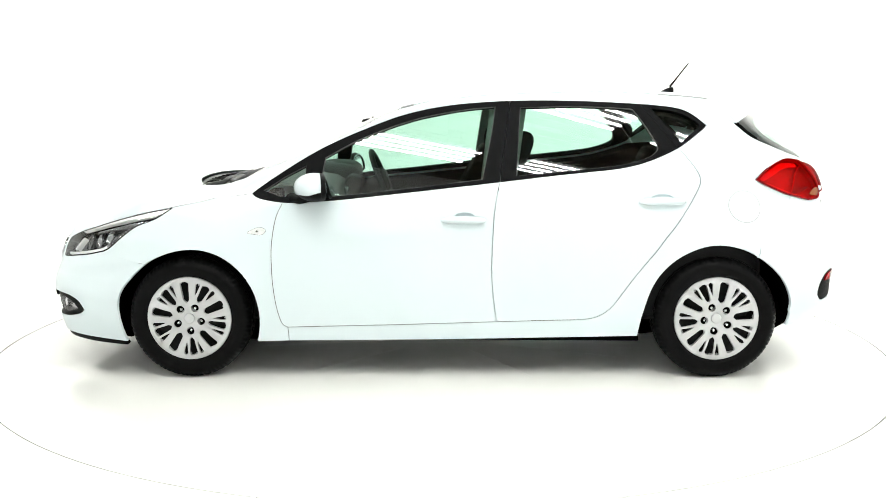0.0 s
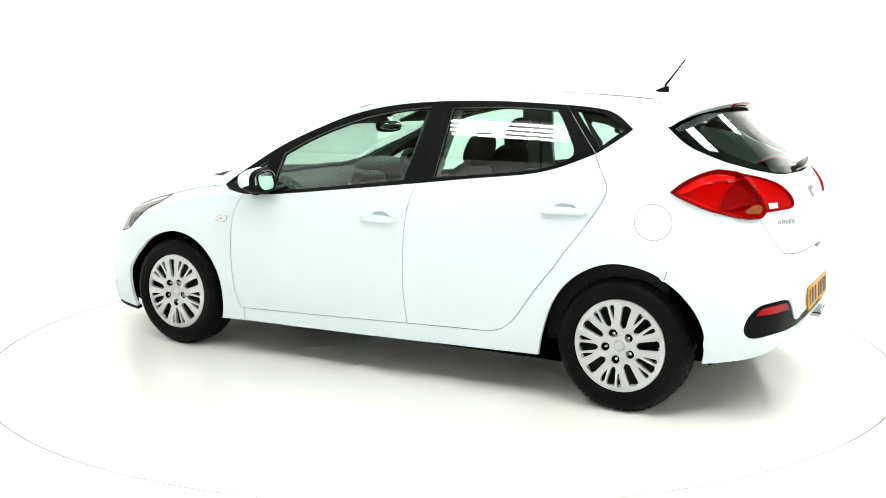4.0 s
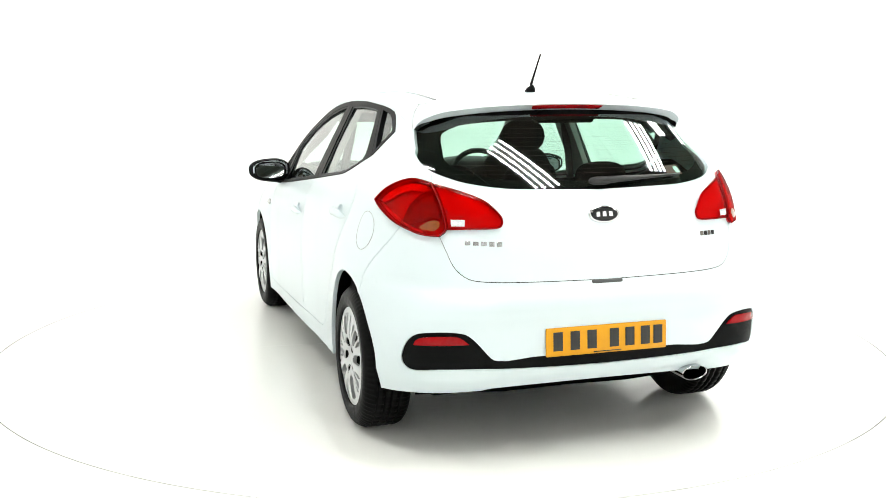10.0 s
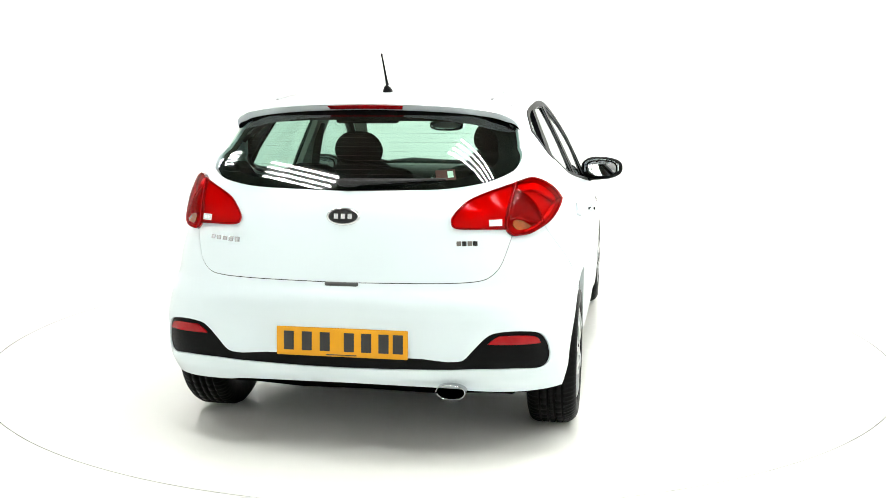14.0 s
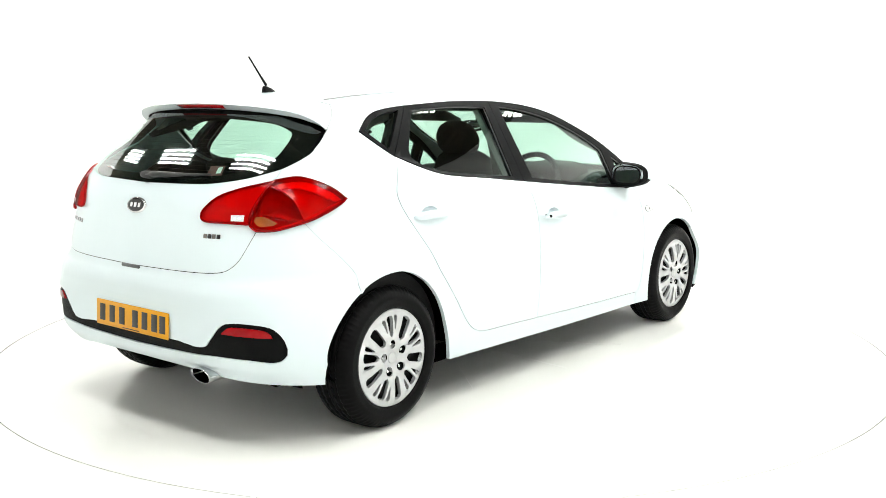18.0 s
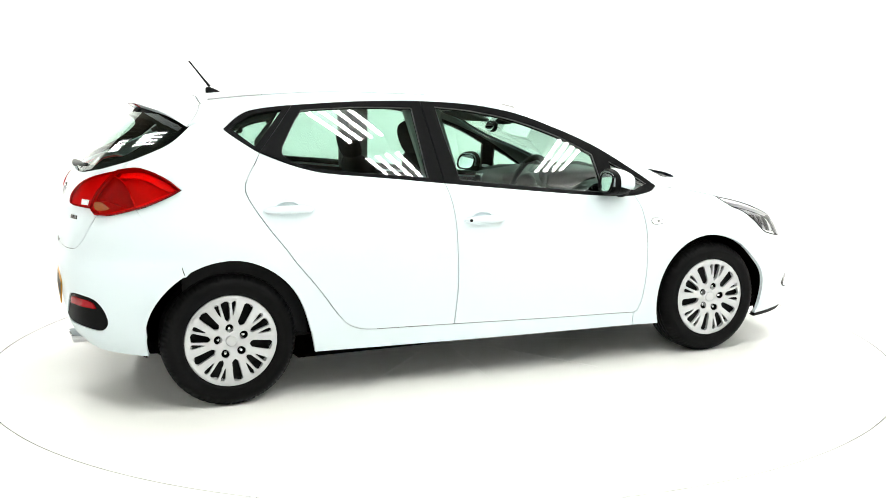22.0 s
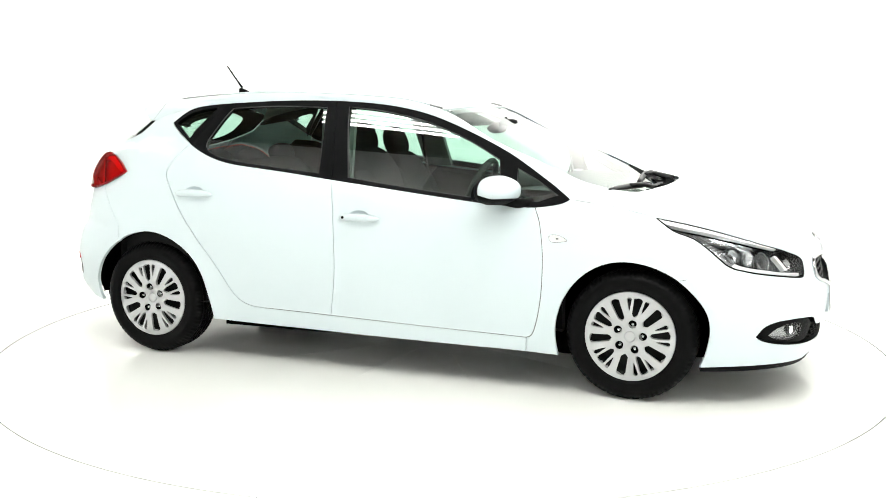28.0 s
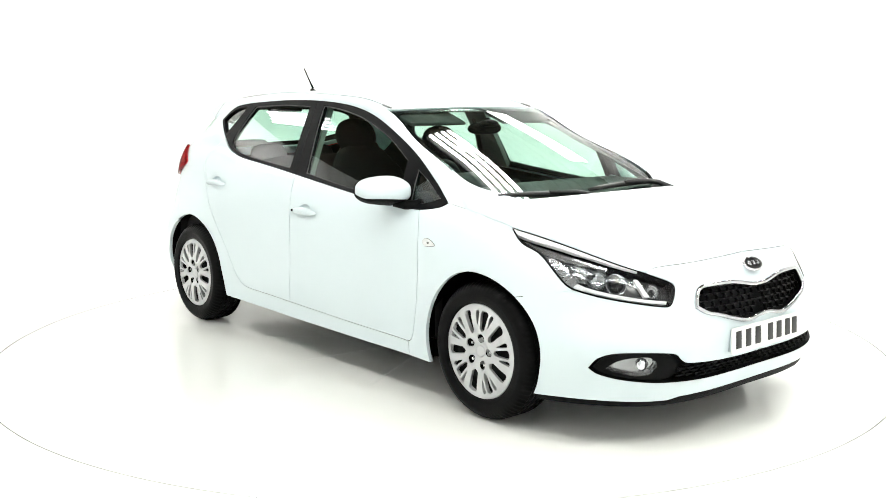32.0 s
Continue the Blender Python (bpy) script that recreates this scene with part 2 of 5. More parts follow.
def sheet(surf, outer, holes=(), step=0.05, lift=0.0, rim=0.015, whole=None, flip=False):
    """A panel cut out of the surface surf(u, v), with turned-in edges. whole: the u (or v) of the
    middle plane, to mirror and weld the half into one panel."""
    vs, fs, edge = fill(outer, holes, step)
    pts, nrm = [], []
    for u, v in vs:
        h = 2e-3
        if whole is not None and whole[0] == 0 and abs(u - whole[1]) < 1e-4:
            h = 2e-3
        p = np.array(surf(u, v))
        du = np.array(surf(u + h, v)) - np.array(surf(u - h, v))
        dv = np.array(surf(u, v + h)) - np.array(surf(u, v - h))
        n = np.cross(du, dv)
        n = n / (np.linalg.norm(n) + 1e-12)
        if flip:
            n = -n
        pts.append(p + n * lift)
        nrm.append(n)
    n0 = len(pts)
    shade = [tuple(n) for n in nrm]
    # turned-in rim
    side = []
    if rim:
        low = {}
        for a, b in edge:
            if whole is not None and abs(vs[a][whole[0]] - whole[1]) < 2e-3 and abs(vs[b][whole[0]] - whole[1]) < 2e-3:
                continue
            for i in (a, b):
                if i not in low:
                    low[i] = (len(pts), len(pts) + 1)
                    pts.append(pts[i].copy())
                    pts.append(pts[i] - nrm[i] * rim)
                    shade += [(0, 0, 0), (0, 0, 0)]
            side.append([low[b][0], low[a][0], low[a][1], low[b][1]])
    if flip:
        fs = [f[::-1] for f in fs]
        side = [f[::-1] for f in side]
    if whole is not None:
        for i in range(n0):
            if abs(vs[i][whole[0]] - whole[1]) < 2e-3:
                pts[i][1] = 0.0
                shade[i] = tuple(Vector((shade[i][0], 0, shade[i][2])).normalized())
        k = len(pts)
        mir = [np.array((p[0], -p[1], p[2])) for p in pts]
        keep = {i for i in range(n0) if abs(vs[i][whole[0]] - whole[1]) < 2e-3}
        re = lambda i: i if i in keep else i + k
        fs = fs + [[re(i) for i in f][::-1] for f in fs]
        side = side + [[re(i) for i in f][::-1] for f in side]
        pts = pts + mir
        shade = shade + [(x, -y, z) for x, y, z in shade]
    return pts, fs + side, len(fs), shade


def mirrored(data):
    out = [(p[0], -p[1], p[2]) for p in data[0]], [list(f)[::-1] for f in data[1]], data[2]
    return (*out, [(x, -y, z) for x, y, z in data[3]]) if len(data) > 3 else out


def loft(rows, closed=False, caps=False):
    """A skin over rows of equally many points."""
    k = len(rows[0])
    pts = [p for r in rows for p in r]
    fs = []
    for i in range(len(rows) - 1):
        for j in range(k if closed else k - 1):
            a, b = i * k + j, i * k + (j + 1) % k
            fs.append([a, b, b + k, a + k])
    n = len(fs)
    if caps:
        fs.append(list(range(k))[::-1])
        fs.append([len(pts) - k + j for j in range(k)])
    return pts, fs, n


def tube(line, r, k=8, closed=False, squash=1.0, up=(0, 0, 1)):
    """A round bar along a 3D line; r is a radius or one for each point."""
    ps = [Vector(p) for p in line]
    rows = []
    n = len(ps)
    for i, p in enumerate(ps):
        a, b = (ps[i - 1] if i or closed else p), (ps[(i + 1) % n] if i + 1 < n or closed else p)
        d = (b - a).normalized()
        s = d.cross(Vector(up))
        if s.length < 1e-4:
            s = d.cross(Vector((1, 0, 0)))
        s.normalize()
        t = s.cross(d)
        rr = r[i] if isinstance(r, (list, tuple)) else r
        rows.append([p + (s * m_.cos(2 * m_.pi * j / k) + t * m_.sin(2 * m_.pi * j / k) * squash) * rr for j in range(k)])
    if closed:
        rows.append(rows[0])
    return loft(rows, True, not closed)


def box(size, at=(0, 0, 0), bevel=0.0, seg=2, turn=None):
    bm = bmesh.new()
    bmesh.ops.create_cube(bm, size=1.0)
    for v in bm.verts:
        v.co = Vector((v.co.x * size[0], v.co.y * size[1], v.co.z * size[2]))
    if bevel:
        bmesh.ops.bevel(bm, geom=bm.edges[:], offset=bevel, segments=seg, profile=0.5, affect="EDGES")
    if turn is not None:
        bm.transform(turn)
    bmesh.ops.translate(bm, verts=bm.verts[:], vec=Vector(at))
    return bm


def blob(size, at, power=2.6, nu=20, nv=12, turn=None, shape=None):
    """A cushion: a rounded block between an ellipsoid and a box."""
    e = lambda c: m_.copysign(abs(c) ** (2 / power), c)
    rows = []
    for i in range(nv + 1):
        b = -m_.pi / 2 + m_.pi * i / nv
        row = []
        for j in range(nu):
            a = 2 * m_.pi * j / nu
            p = Vector((e(m_.cos(b)) * e(m_.cos(a)) * size[0] / 2, e(m_.cos(b)) * e(m_.sin(a)) * size[1] / 2, e(m_.sin(b)) * size[2] / 2))
            if shape:
                p = shape(p)
            if turn is not None:
                p = turn @ p
            row.append(p + Vector(at))
        rows.append(row)
    return loft(rows, True)


def lathe(profile, k=48, axis="y"):
    """A turned body: profile of (radius, offset along the axis)."""
    rows = []
    for r, o in profile:
        rows.append([(r * m_.cos(2 * m_.pi * j / k), o, r * m_.sin(2 * m_.pi * j / k)) for j in range(k)])
    return loft(rows, True)


def moved(data, m):
    m = Matrix(m)
    return [tuple(m @ Vector(p)) for p in data[0]], data[1], data[2]


def joined(*datas):
    pts, sm, fl = [], [], []
    for d in datas:
        o = len(pts)
        pts += list(d[0])
        sm += [[i + o for i in f] for f in d[1][:d[2]]]
        fl += [[i + o for i in f] for f in d[1][d[2]:]]
    return pts, sm + fl, len(sm)


# ---- studio: floor, cyclorama, ceiling ----
def circle(r, z, k=128):
    return [(r * m_.cos(2 * m_.pi * j / k), r * m_.sin(2 * m_.pi * j / k), z) for j in range(k)]


AXIS = -34.8          # the hall's long axis against the camera's
U_AX, V_AX = (m_.cos(radians(AXIS)), m_.sin(radians(AXIS))), (-m_.sin(radians(AXIS)), m_.cos(radians(AXIS)))


def hall(u, v, z=0.0):
    """A place in the hall: u along its axis, v across it."""
    return (u * U_AX[0] + v * V_AX[0], u * U_AX[1] + v * V_AX[1], z)


def room_plan(grow, z, k=160):
    """The plan of the studio, a rounded rectangle along the hall's axis, seen from the turntable's middle."""
    out = []
    for j in range(k):
        a = 2 * m_.pi * j / k
        c, s = m_.cos(a), m_.sin(a)
        au, av = (6.6 if c > 0 else 7.6) + grow, (6.6 if s > 0 else 5.35) + grow
        r = 1 / ((abs(c) / au) ** 9 + (abs(s) / av) ** 9) ** (1 / 9)
        out.append(hall(r * c, r * s, z))
    return out


DISC_R, WALL_TOP, CEIL = 2.48, 5.3, 5.6
floor_rows = [circle(DISC_R + 0.006, 0.0, 160), circle(2.9, 0.0, 160), room_plan(-0.9, 0.0)]
floor_rows = [[hall(*p) for p in r] for r in floor_rows[:2]] + floor_rows[2:]
tagged(part("floor", loft(floor_rows, True), FLOOR_WHITE, smooth=False), "glossy white painted studio floor round the turntable", "floor", kind="structure")
def wall_top(j, k=160):
    """The studio wall is lower across the hall's far end."""
    a = 2 * m_.pi * (j % k) / k
    return 4.0 if m_.cos(a) < 0 and -m_.cos(a) / 7.6 > abs(m_.sin(a)) / (6.6 if m_.sin(a) > 0 else 5.35) else WALL_TOP


wall_rows = []
for i in range(9):
    a = m_.pi / 2 * i / 8
    wall_rows.append(room_plan(-0.9 + 0.9 * m_.sin(a), 0.9 * (1 - m_.cos(a))))
wall_rows += [room_plan(0, 2.0)] + [[(p[0], p[1], wall_top(j)) for j, p in enumerate(room_plan(g, 0))] for g in (0, 0.12)] + [room_plan(0.12, 0.0)]
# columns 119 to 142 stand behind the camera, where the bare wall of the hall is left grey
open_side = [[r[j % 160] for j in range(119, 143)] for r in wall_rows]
white_side = [[r[j % 160] for j in range(142, 280)] for r in wall_rows]
tagged(part("wall_cyclorama", loft(white_side), STUDIO_WHITE), "seamless white studio wall curving up from the floor", "wall", kind="structure")
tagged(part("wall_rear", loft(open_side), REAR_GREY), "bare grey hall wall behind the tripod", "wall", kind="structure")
tagged(part("wall_upper", loft([room_plan(0.15, 0.0), room_plan(0.15, CEIL + 0.1)], True), CEILING_DARK), "dark bare hall wall above and behind the studio wall", "wall", kind="structure")
ceil_rows = [[(0, 0, CEIL)] * 160, room_plan(0.3, CEIL), room_plan(0.3, CEIL + 0.2), [(0, 0, CEIL + 0.2)] * 160]
cd = loft(ceil_rows, True)
beams = []
ribs_at = [(0.18, 0.24, -4.6 + 1.9 * k) for k in range(6)] + [(0.09, 0.05, -5.1 + 0.30 * k) for k in range(39)]
for w, h, v in ribs_at:
    b = box((14.2, w, h), hall(-.5, v, CEIL - h / 2), 0, 2, pose(0, 0, 0, 0, 0, AXIS))
    bm_v = [tuple(q.co) for q in b.verts]
    b.verts.index_update()
    beams.append((bm_v, [[q.index for q in f.verts] for f in b.faces], 0))
    b.free()
tagged(part("ceiling", joined(cd, *beams), CEILING_DARK, smooth=False), "dark brown corrugated ceiling with long beams", "ceiling", kind="structure")
part_pit = loft([circle(DISC_R + 0.006, -0.0005), circle(DISC_R + 0.012, -0.061), [(0, 0, -0.061)] * 128], True)
tagged(part("ground_pit", part_pit, GAP_DARK), "dark pit under the turntable", "ground", kind="structure")


LAMP_Z = 4.2


def light_bank(x, y, turn=AXIS, length=1.5, step=0.14, radius=0.028):
    """A hanging fitting with four bare tubes."""
    fit = new("ceiling_light")
    fit.location, fit.rotation_euler = (x, y, LAMP_Z), (0, 0, radians(turn - 90))
    tagged(fit, "hanging fitting with four bright fluorescent tubes", "lamp", "studio ceiling lights")
    part("housing", box((step * 4 + 0.02, length + 0.12, 0.05), (0, 0, 0.085), 0.01), HOUSING, fit)
    for k in range(4):
        x = (k - 1.5) * step
        part("tube", tube([(x, -length / 2, 0), (x, -length / 4, 0), (x, length / 4, 0), (x, length / 2, 0)], radius, 10), TUBE, fit)
    for e in (-1, 1):
        part("hanger", tube([(0, e * length * .4, .11), (0, e * length * .4, (CEIL - LAMP_Z) / 2), (0, e * length * .4, CEIL - LAMP_Z)], .008, 6), HOUSING, fit)
    return fit


# fittings in a bow round the turntable on the camera's side, and in rows beyond it
for gx, gy, turn in ((-6.1, 2.85, -62), (-4.45, .45, -53), (-2.25, -2.08, -39), (-.47, -3.5, -34), (1.2, -4.65, -34), (1.08, -2.3, -34), (2.85, -3.6, -36), (3.2, -.5, -58), (4.55, -2.3, -58)):
    light_bank(gx, gy, turn)
# several of these far fittings are unseen, added to even out the light
for gx, gy in ((-3.9, 3.9), (-1.1, 3.95), (1.25, 2.3), (3.1, 1.05), (-3.0, 5.3), (.3, 5.9), (2.1, 4.6), (4.4, 2.6)):
    light_bank(gx, gy)

# ---- turntable ----
turntable = new("turntable")
tagged(turntable, "round white car turntable flush with the floor, slowly turning", "turntable")
disc_rows = [[(0, 0, 0)] * 128, circle(0.4, 0), circle(1.2, 0), circle(DISC_R, 0), circle(DISC_R, -0.05), [(0, 0, -0.05)] * 128]
part("disc", loft(disc_rows, True), FLOOR_WHITE, turntable, smooth=False)


# ---- the car's surface: flank, nose and tail as one skin, roof and windscreen as another ----
XR, XF, AR, AF = -0.6, 1.0, 2.25, 1.85
TAIL, NOSE = XR - AR, XF + AF
belt = curve([(-2.1, 1.22), (-1.5, 1.205), (-1.14, 1.155), (-.6, 1.048), (-.24, .997), (.4, .962), (1.0, .926), (1.43, .855), (1.95, .70), (2.2, .64)])
belt_y = curve([(-1.6, .70), (-1.14, .72), (-.6, .765), (-.2, .782), (.5, .785), (1.0, .77), (1.6, .785), (2.2, .785)])
bulge = curve([(-1.6, .15), (-1.0, .12), (-.3, .085), (.6, .085), (1.0, .10), (1.7, .11), (2.2, .10)])
rear_len = curve([(.15, 1.76), (.25, 1.895), (.3, 1.950), (.35, 1.992), (.41, 2.012), (.53, 2.018), (.6, 2.030), (.645, 2.037), (.665, 2.034), (.70, 2.017), (.74, 2.010), (.80, 2.002), (.87, 1.99), (.963, 1.972), (1.04, 1.93), (1.09, 1.89), (1.2, 1.785), (1.3, 1.675), (1.4, 1.55)])
front_len = curve([(.1, 2.06), (.2, 2.135), (.3, 2.162), (.36, 2.175), (.46, 2.185), (.56, 2.165), (.65, 2.135), (.70, 2.112), (.76, 2.05), (.95, 1.7)])
rear_n = curve([(.3, 5.6), (.5, 5.6), (.72, 4.05), (1.4, 4.0)])
front_n = curve([(.2, 3.6), (.4, 3.6), (.56, 3.0), (1.0, 3.0)])


def half_width(x, z):
    d = belt(x) - z
    w = belt_y(x) + (bulge(x) * (1 - m_.exp(-d / .1)) if d > 0 else .448 * d - .08 * d * d)
    if z < .95:
        f = min((.95 - z) / .25, 1.0)
        f = f * f * (3 - 2 * f)
        w += f * (.050 * m_.exp(-((x + 1.38) / (.42 if x > -1.38 else .82)) ** 2) + .014 * m_.exp(-((x - 1.33) / .40) ** 2))
    return w - .32 * (.4 - z) ** 2 if z < .4 else w


def bend(a, n):
    c, s = max(m_.cos(a), 0.0), m_.sin(a)
    r = (c ** n + s ** n) ** (-1 / n)
    return s * r, c * r


def skin(u, z):
    """Left flank, nose and tail: u runs along the car and round its ends."""
    if u < XR:
        s, c = bend(min((XR - u) / AR, 1) * m_.pi / 2, rear_n(z))
        x = XR - (rear_len(z) + XR) * s
        return (x, half_width(max(x, -1.75), z) * c, z)
    if u > XF:
        s, c = bend(min((u - XF) / AF, 1) * m_.pi / 2, front_n(z))
        x = XF + (front_len(z) - XF) * s
        return (x, half_width(x, z) * c, z)
    return (u, half_width(u, z), z)


top_z = curve([(-1.7, 1.365), (-1.62, 1.382), (-1.4, 1.418), (-1.1, 1.442), (-.7, 1.455), (-.3, 1.445), (0, 1.42), (.28, 1.356), (.55, 1.256), (.77, 1.161), (1.09, 1.003), (1.35, .86)])
crown = curve([(-1.7, .09), (-1.4, .09), (-1.0, .09), (-.3, .09), (.28, .04), (.59, .14), (.9, .08), (1.25, .05)])
crown4 = curve([(-1.7, .10), (-1.5, .12), (-1.2, .08), (-.8, .0), (1.3, .0)])
top_edge = curve([(-1.6, .60), (-1.48, .585), (-1.3, .56), (-1.0, .555), (-.3, .56), (.28, .553), (.59, .60), (.9, .65), (1.1, .685), (1.3, .70)])


def roof(x, y):
    return (x, y, top_z(x) - crown(x) * y * y - crown4(x) * y ** 4)


def arc(uc, zc, ru, rz, a0, a1, k=20):
    return [(uc + ru * m_.cos(radians(a0 + (a1 - a0) * i / k)), zc + rz * m_.sin(radians(a0 + (a1 - a0) * i / k))) for i in range(k + 1)]


# outlines on the skin, as (u, height)
DLO_TOP = [(1.012, .930), (.915, .999), (.69, 1.138), (.463, 1.242), (.233, 1.324), (0, 1.369), (-.297, 1.390), (-.65, 1.390), (-1.1, 1.374), (-1.27, 1.361), (-1.345, 1.347), (-1.39, 1.318), (-1.422, 1.266)]
DLO_BOT = [(-1.422, 1.266), (-1.254, 1.183), (-1.197, 1.156), (-1.019, 1.093), (-.863, 1.058), (-.563, 1.027), (-.238, .990), (.199, .942), (.566, .904), (.72, .893), (.849, .890), (.966, .908), (1.012, .930)]
top_all, bot_all = path(DLO_TOP, 5), path(DLO_BOT, 5)
cut = lambda line, lo, hi: [p for p in line if lo - 1e-6 <= p[0] <= hi + 1e-6]
B_TOP, B_BOT, C_TOP, C_BOT = (-.296, 1.390), (-.238, .990), (-1.1, 1.374), (-1.197, 1.156)
FRONT_SHUT = path([(.849, .890), (.880, .818), (.900, .70), (.904, .609), (.899, .48), (.885, .379), (.867, .306), (.851, .276), (.828, .264)], 4)
B_SHUT = path([(-.238, .990), (-.223, .929), (-.206, .82), (-.197, .65), (-.196, .53), (-.202, .437), (-.214, .336), (-.22, .292)], 3)
REAR_SHUT = path([(-.62, .3015), (-.70, .309), (-.76, .332), (-.81, .378), (-.888, .492), (-.994, .640), (-1.112, .798), (-1.181, .902), (-1.220, .971), (-1.233, 1.01), (-1.228, 1.055), (-1.21, 1.113), (-1.197, 1.156)], 4)
DOOR_LOW_F, DOOR_LOW_R = [(.828, .264), (.286, .277), (-.22, .292)], [(-.22, .292), (-.62, .3015)]
F_ARCH = (1.308, .30, .338, .359)
R_ARCH = (-1.278, .32, .291, .361)


def rear_arch(a0, a1, k):
    """The rear arch's edge, opening out a little behind and before the wheel."""
    angles = [a0 + (a1 - a0) * i / k for i in range(k + 1)]
    return [(u - .024 * max((d - 123.5) / 51.5, 0) + .028 * min(max((75 - d) / 75, 0), 1), z) for d, (u, z) in zip(angles, arc(*R_ARCH, a0, a1, k))]


def front_arch(a0, a1, k):
    """The front arch's edge, fuller at its upper front."""
    angles = [a0 + (a1 - a0) * i / k for i in range(k + 1)]
    return [(u + .012 * m_.sin(m_.pi * min(max(d / 90, 0), 1)), z) for d, (u, z) in zip(angles, arc(*F_ARCH, a0, a1, k))]


LIGHT_LOW = path([(1.531, .858), (1.574, .801), (1.643, .767), (1.691, .707), (1.737, .656), (1.775, .634)], 3)
LIGHT_FRONT = path([(1.775, .634), (1.868, .612), (2.002, .592), (2.130, .577), (2.168, .580), (2.186, .605), (2.195, .643), (2.184, .662), (2.150, .677), (2.098, .692), (2.057, .706)], 3)
LIGHT_TOP = path([(2.057, .706), (1.961, .733), (1.861, .768), (1.762, .803), (1.650, .834), (1.531, .858)], 3)
BONNET_SIDE = path([(1.28, .906), (1.531, .860), (1.762, .805), (1.961, .736), (2.057, .709)], 4)
BONNET_NOSE = path([(2.057, .709), (2.112, .723), (2.24, .731), (2.5, .741), (NOSE, .748)], 4)
GRILLE_TOP = path([(NOSE, .628), (2.779, .630), (2.668, .644), (2.563, .654), (2.422, .654), (2.35, .650), (2.318, .635), (2.304, .605), (2.301, .568)], 4)
GRILLE_LOW = path([(2.301, .568), (2.36, .543), (2.436, .529), (2.516, .511), (2.64, .488), (2.71, .487), (2.774, .495), (NOSE, .500)], 4)
INTAKE_TOP = path([(NOSE, .338), (2.6, .338), (2.392, .344), (2.244, .354), (2.212, .370), (2.185, .392), (2.145, .401), (2.032, .407), (1.923, .402), (1.862, .379), (1.831, .336)], 4)
INTAKE_LOW = path([(1.831, .336), (1.865, .314), (1.95, .294), (2.089, .279), (2.228, .273), (2.406, .270), (2.6, .270), (NOSE, .271)], 4)
LIP = path([(NOSE, .208), (2.6, .208), (2.25, .205), (2.18, .194), (1.92, .198), (1.748, .195), (1.641, .189)], 3)
TAIL_BODY_TOP = path([(-1.823, 1.081), (-1.744, 1.092), (-1.704, 1.091), (-1.637, 1.076), (-1.554, 1.044), (-1.487, 1.000)], 4)
TAIL_BODY_LOW = path([(-1.487, 1.000), (-1.52, .975), (-1.618, .928), (-1.713, .903), (-1.785, .889), (-1.868, .888)], 4)
TAIL_SPLIT = path([(-1.868, .888), (-1.899, .914), (-1.888, .97), (-1.858, 1.033), (-1.823, 1.081)], 4)
TAIL_GATE = path([(-1.823, 1.081), (-1.898, 1.069), (-2.009, 1.047), (-2.096, 1.021), (-2.151, .988), (-2.183, .958), (-2.178, .930), (-2.14, .921), (-2.002, .918), (-1.899, .914)], 4)
GLASS_SIDE_LINE = path([(-1.604, 1.28), (-1.628, 1.22), (-1.66, 1.19), (-1.711, 1.165), (-1.753, 1.147), (-1.806, 1.127)], 4)
GLASS_LOW_LINE = path([(-1.806, 1.127), (-1.885, 1.109), (-1.998, 1.088), (-2.204, 1.069), (-2.435, 1.063), (TAIL, 1.057)], 4)
GATE_LINE = path([(-1.868, .888), (-1.913, .830), (-1.962, .773), (-2.03, .735), (-2.12, .724), (-2.288, .720), (-2.554, .717), (TAIL, .714)], 4)
BUMPER_SPLIT = path([(-1.66, .917), (-1.616, .865), (-1.53, .774), (-1.465, .692), (-1.4356, .621)], 3)
INSERT_TOP = path([(-2.232, .420), (-2.158, .427), (-2.112, .462), (-2.06, .507), (-2.015, .532), (-1.93, .540), (-1.83, .533), (-1.78, .518), (-1.743, .478), (-1.728, .436)], 3)
INSERT_LOW = path([(-1.728, .436), (-1.733, .41), (-1.76, .388), (-1.80, .383), (-1.9, .392), (-2.084, .393), (-2.232, .386), (-2.555, .378), (TAIL, .375)], 3)
BUMPER_LOW = path([(TAIL, .303), (-2.384, .301), (-2.25, .299), (-2.17, .296), (-2.13, .289), (-2.05, .286), (-1.80, .277), (-1.645, .264)], 4)
RAIL = [(1.28, .902), (1.235, .9065), (1.194, .9132), (1.16, .918), (1.07, .926), (1.012, .930)] + DLO_TOP[1:10] + [(-1.42, 1.340), (-1.53, 1.310), (-1.604, 1.280)]

SIDES = (("left", 1), ("right", -1))


def side_parts(name, data, mat, parent, label=""):
    """The same piece on both flanks, as two meshes."""
    return part(name, data, mat, parent, label), part(name, mirrored(data), mat, parent, label)


car = new("car")
car["shifted"] = 1
tagged(car, "white five-door hatchback standing on the white turntable, clean and shut", "car")
GAP = 0.0019


def skin_sheet(outer, holes=(), gap=GAP, step=0.05, lift=0.0, rim=0.018, whole=False):
    mid = None
    o = inset(outer, gap) if gap else list(outer)
    if whole:
        c = TAIL if abs(outer[0][0] - TAIL) < abs(outer[0][0] - NOSE) else NOSE
        o = [(c, b[1]) if abs(a[0] - c) < 1e-6 else b for a, b in zip(outer, o)]
        mid = (0, c)
    return sheet(skin, o, holes, step, lift, rim, mid, flip=True)


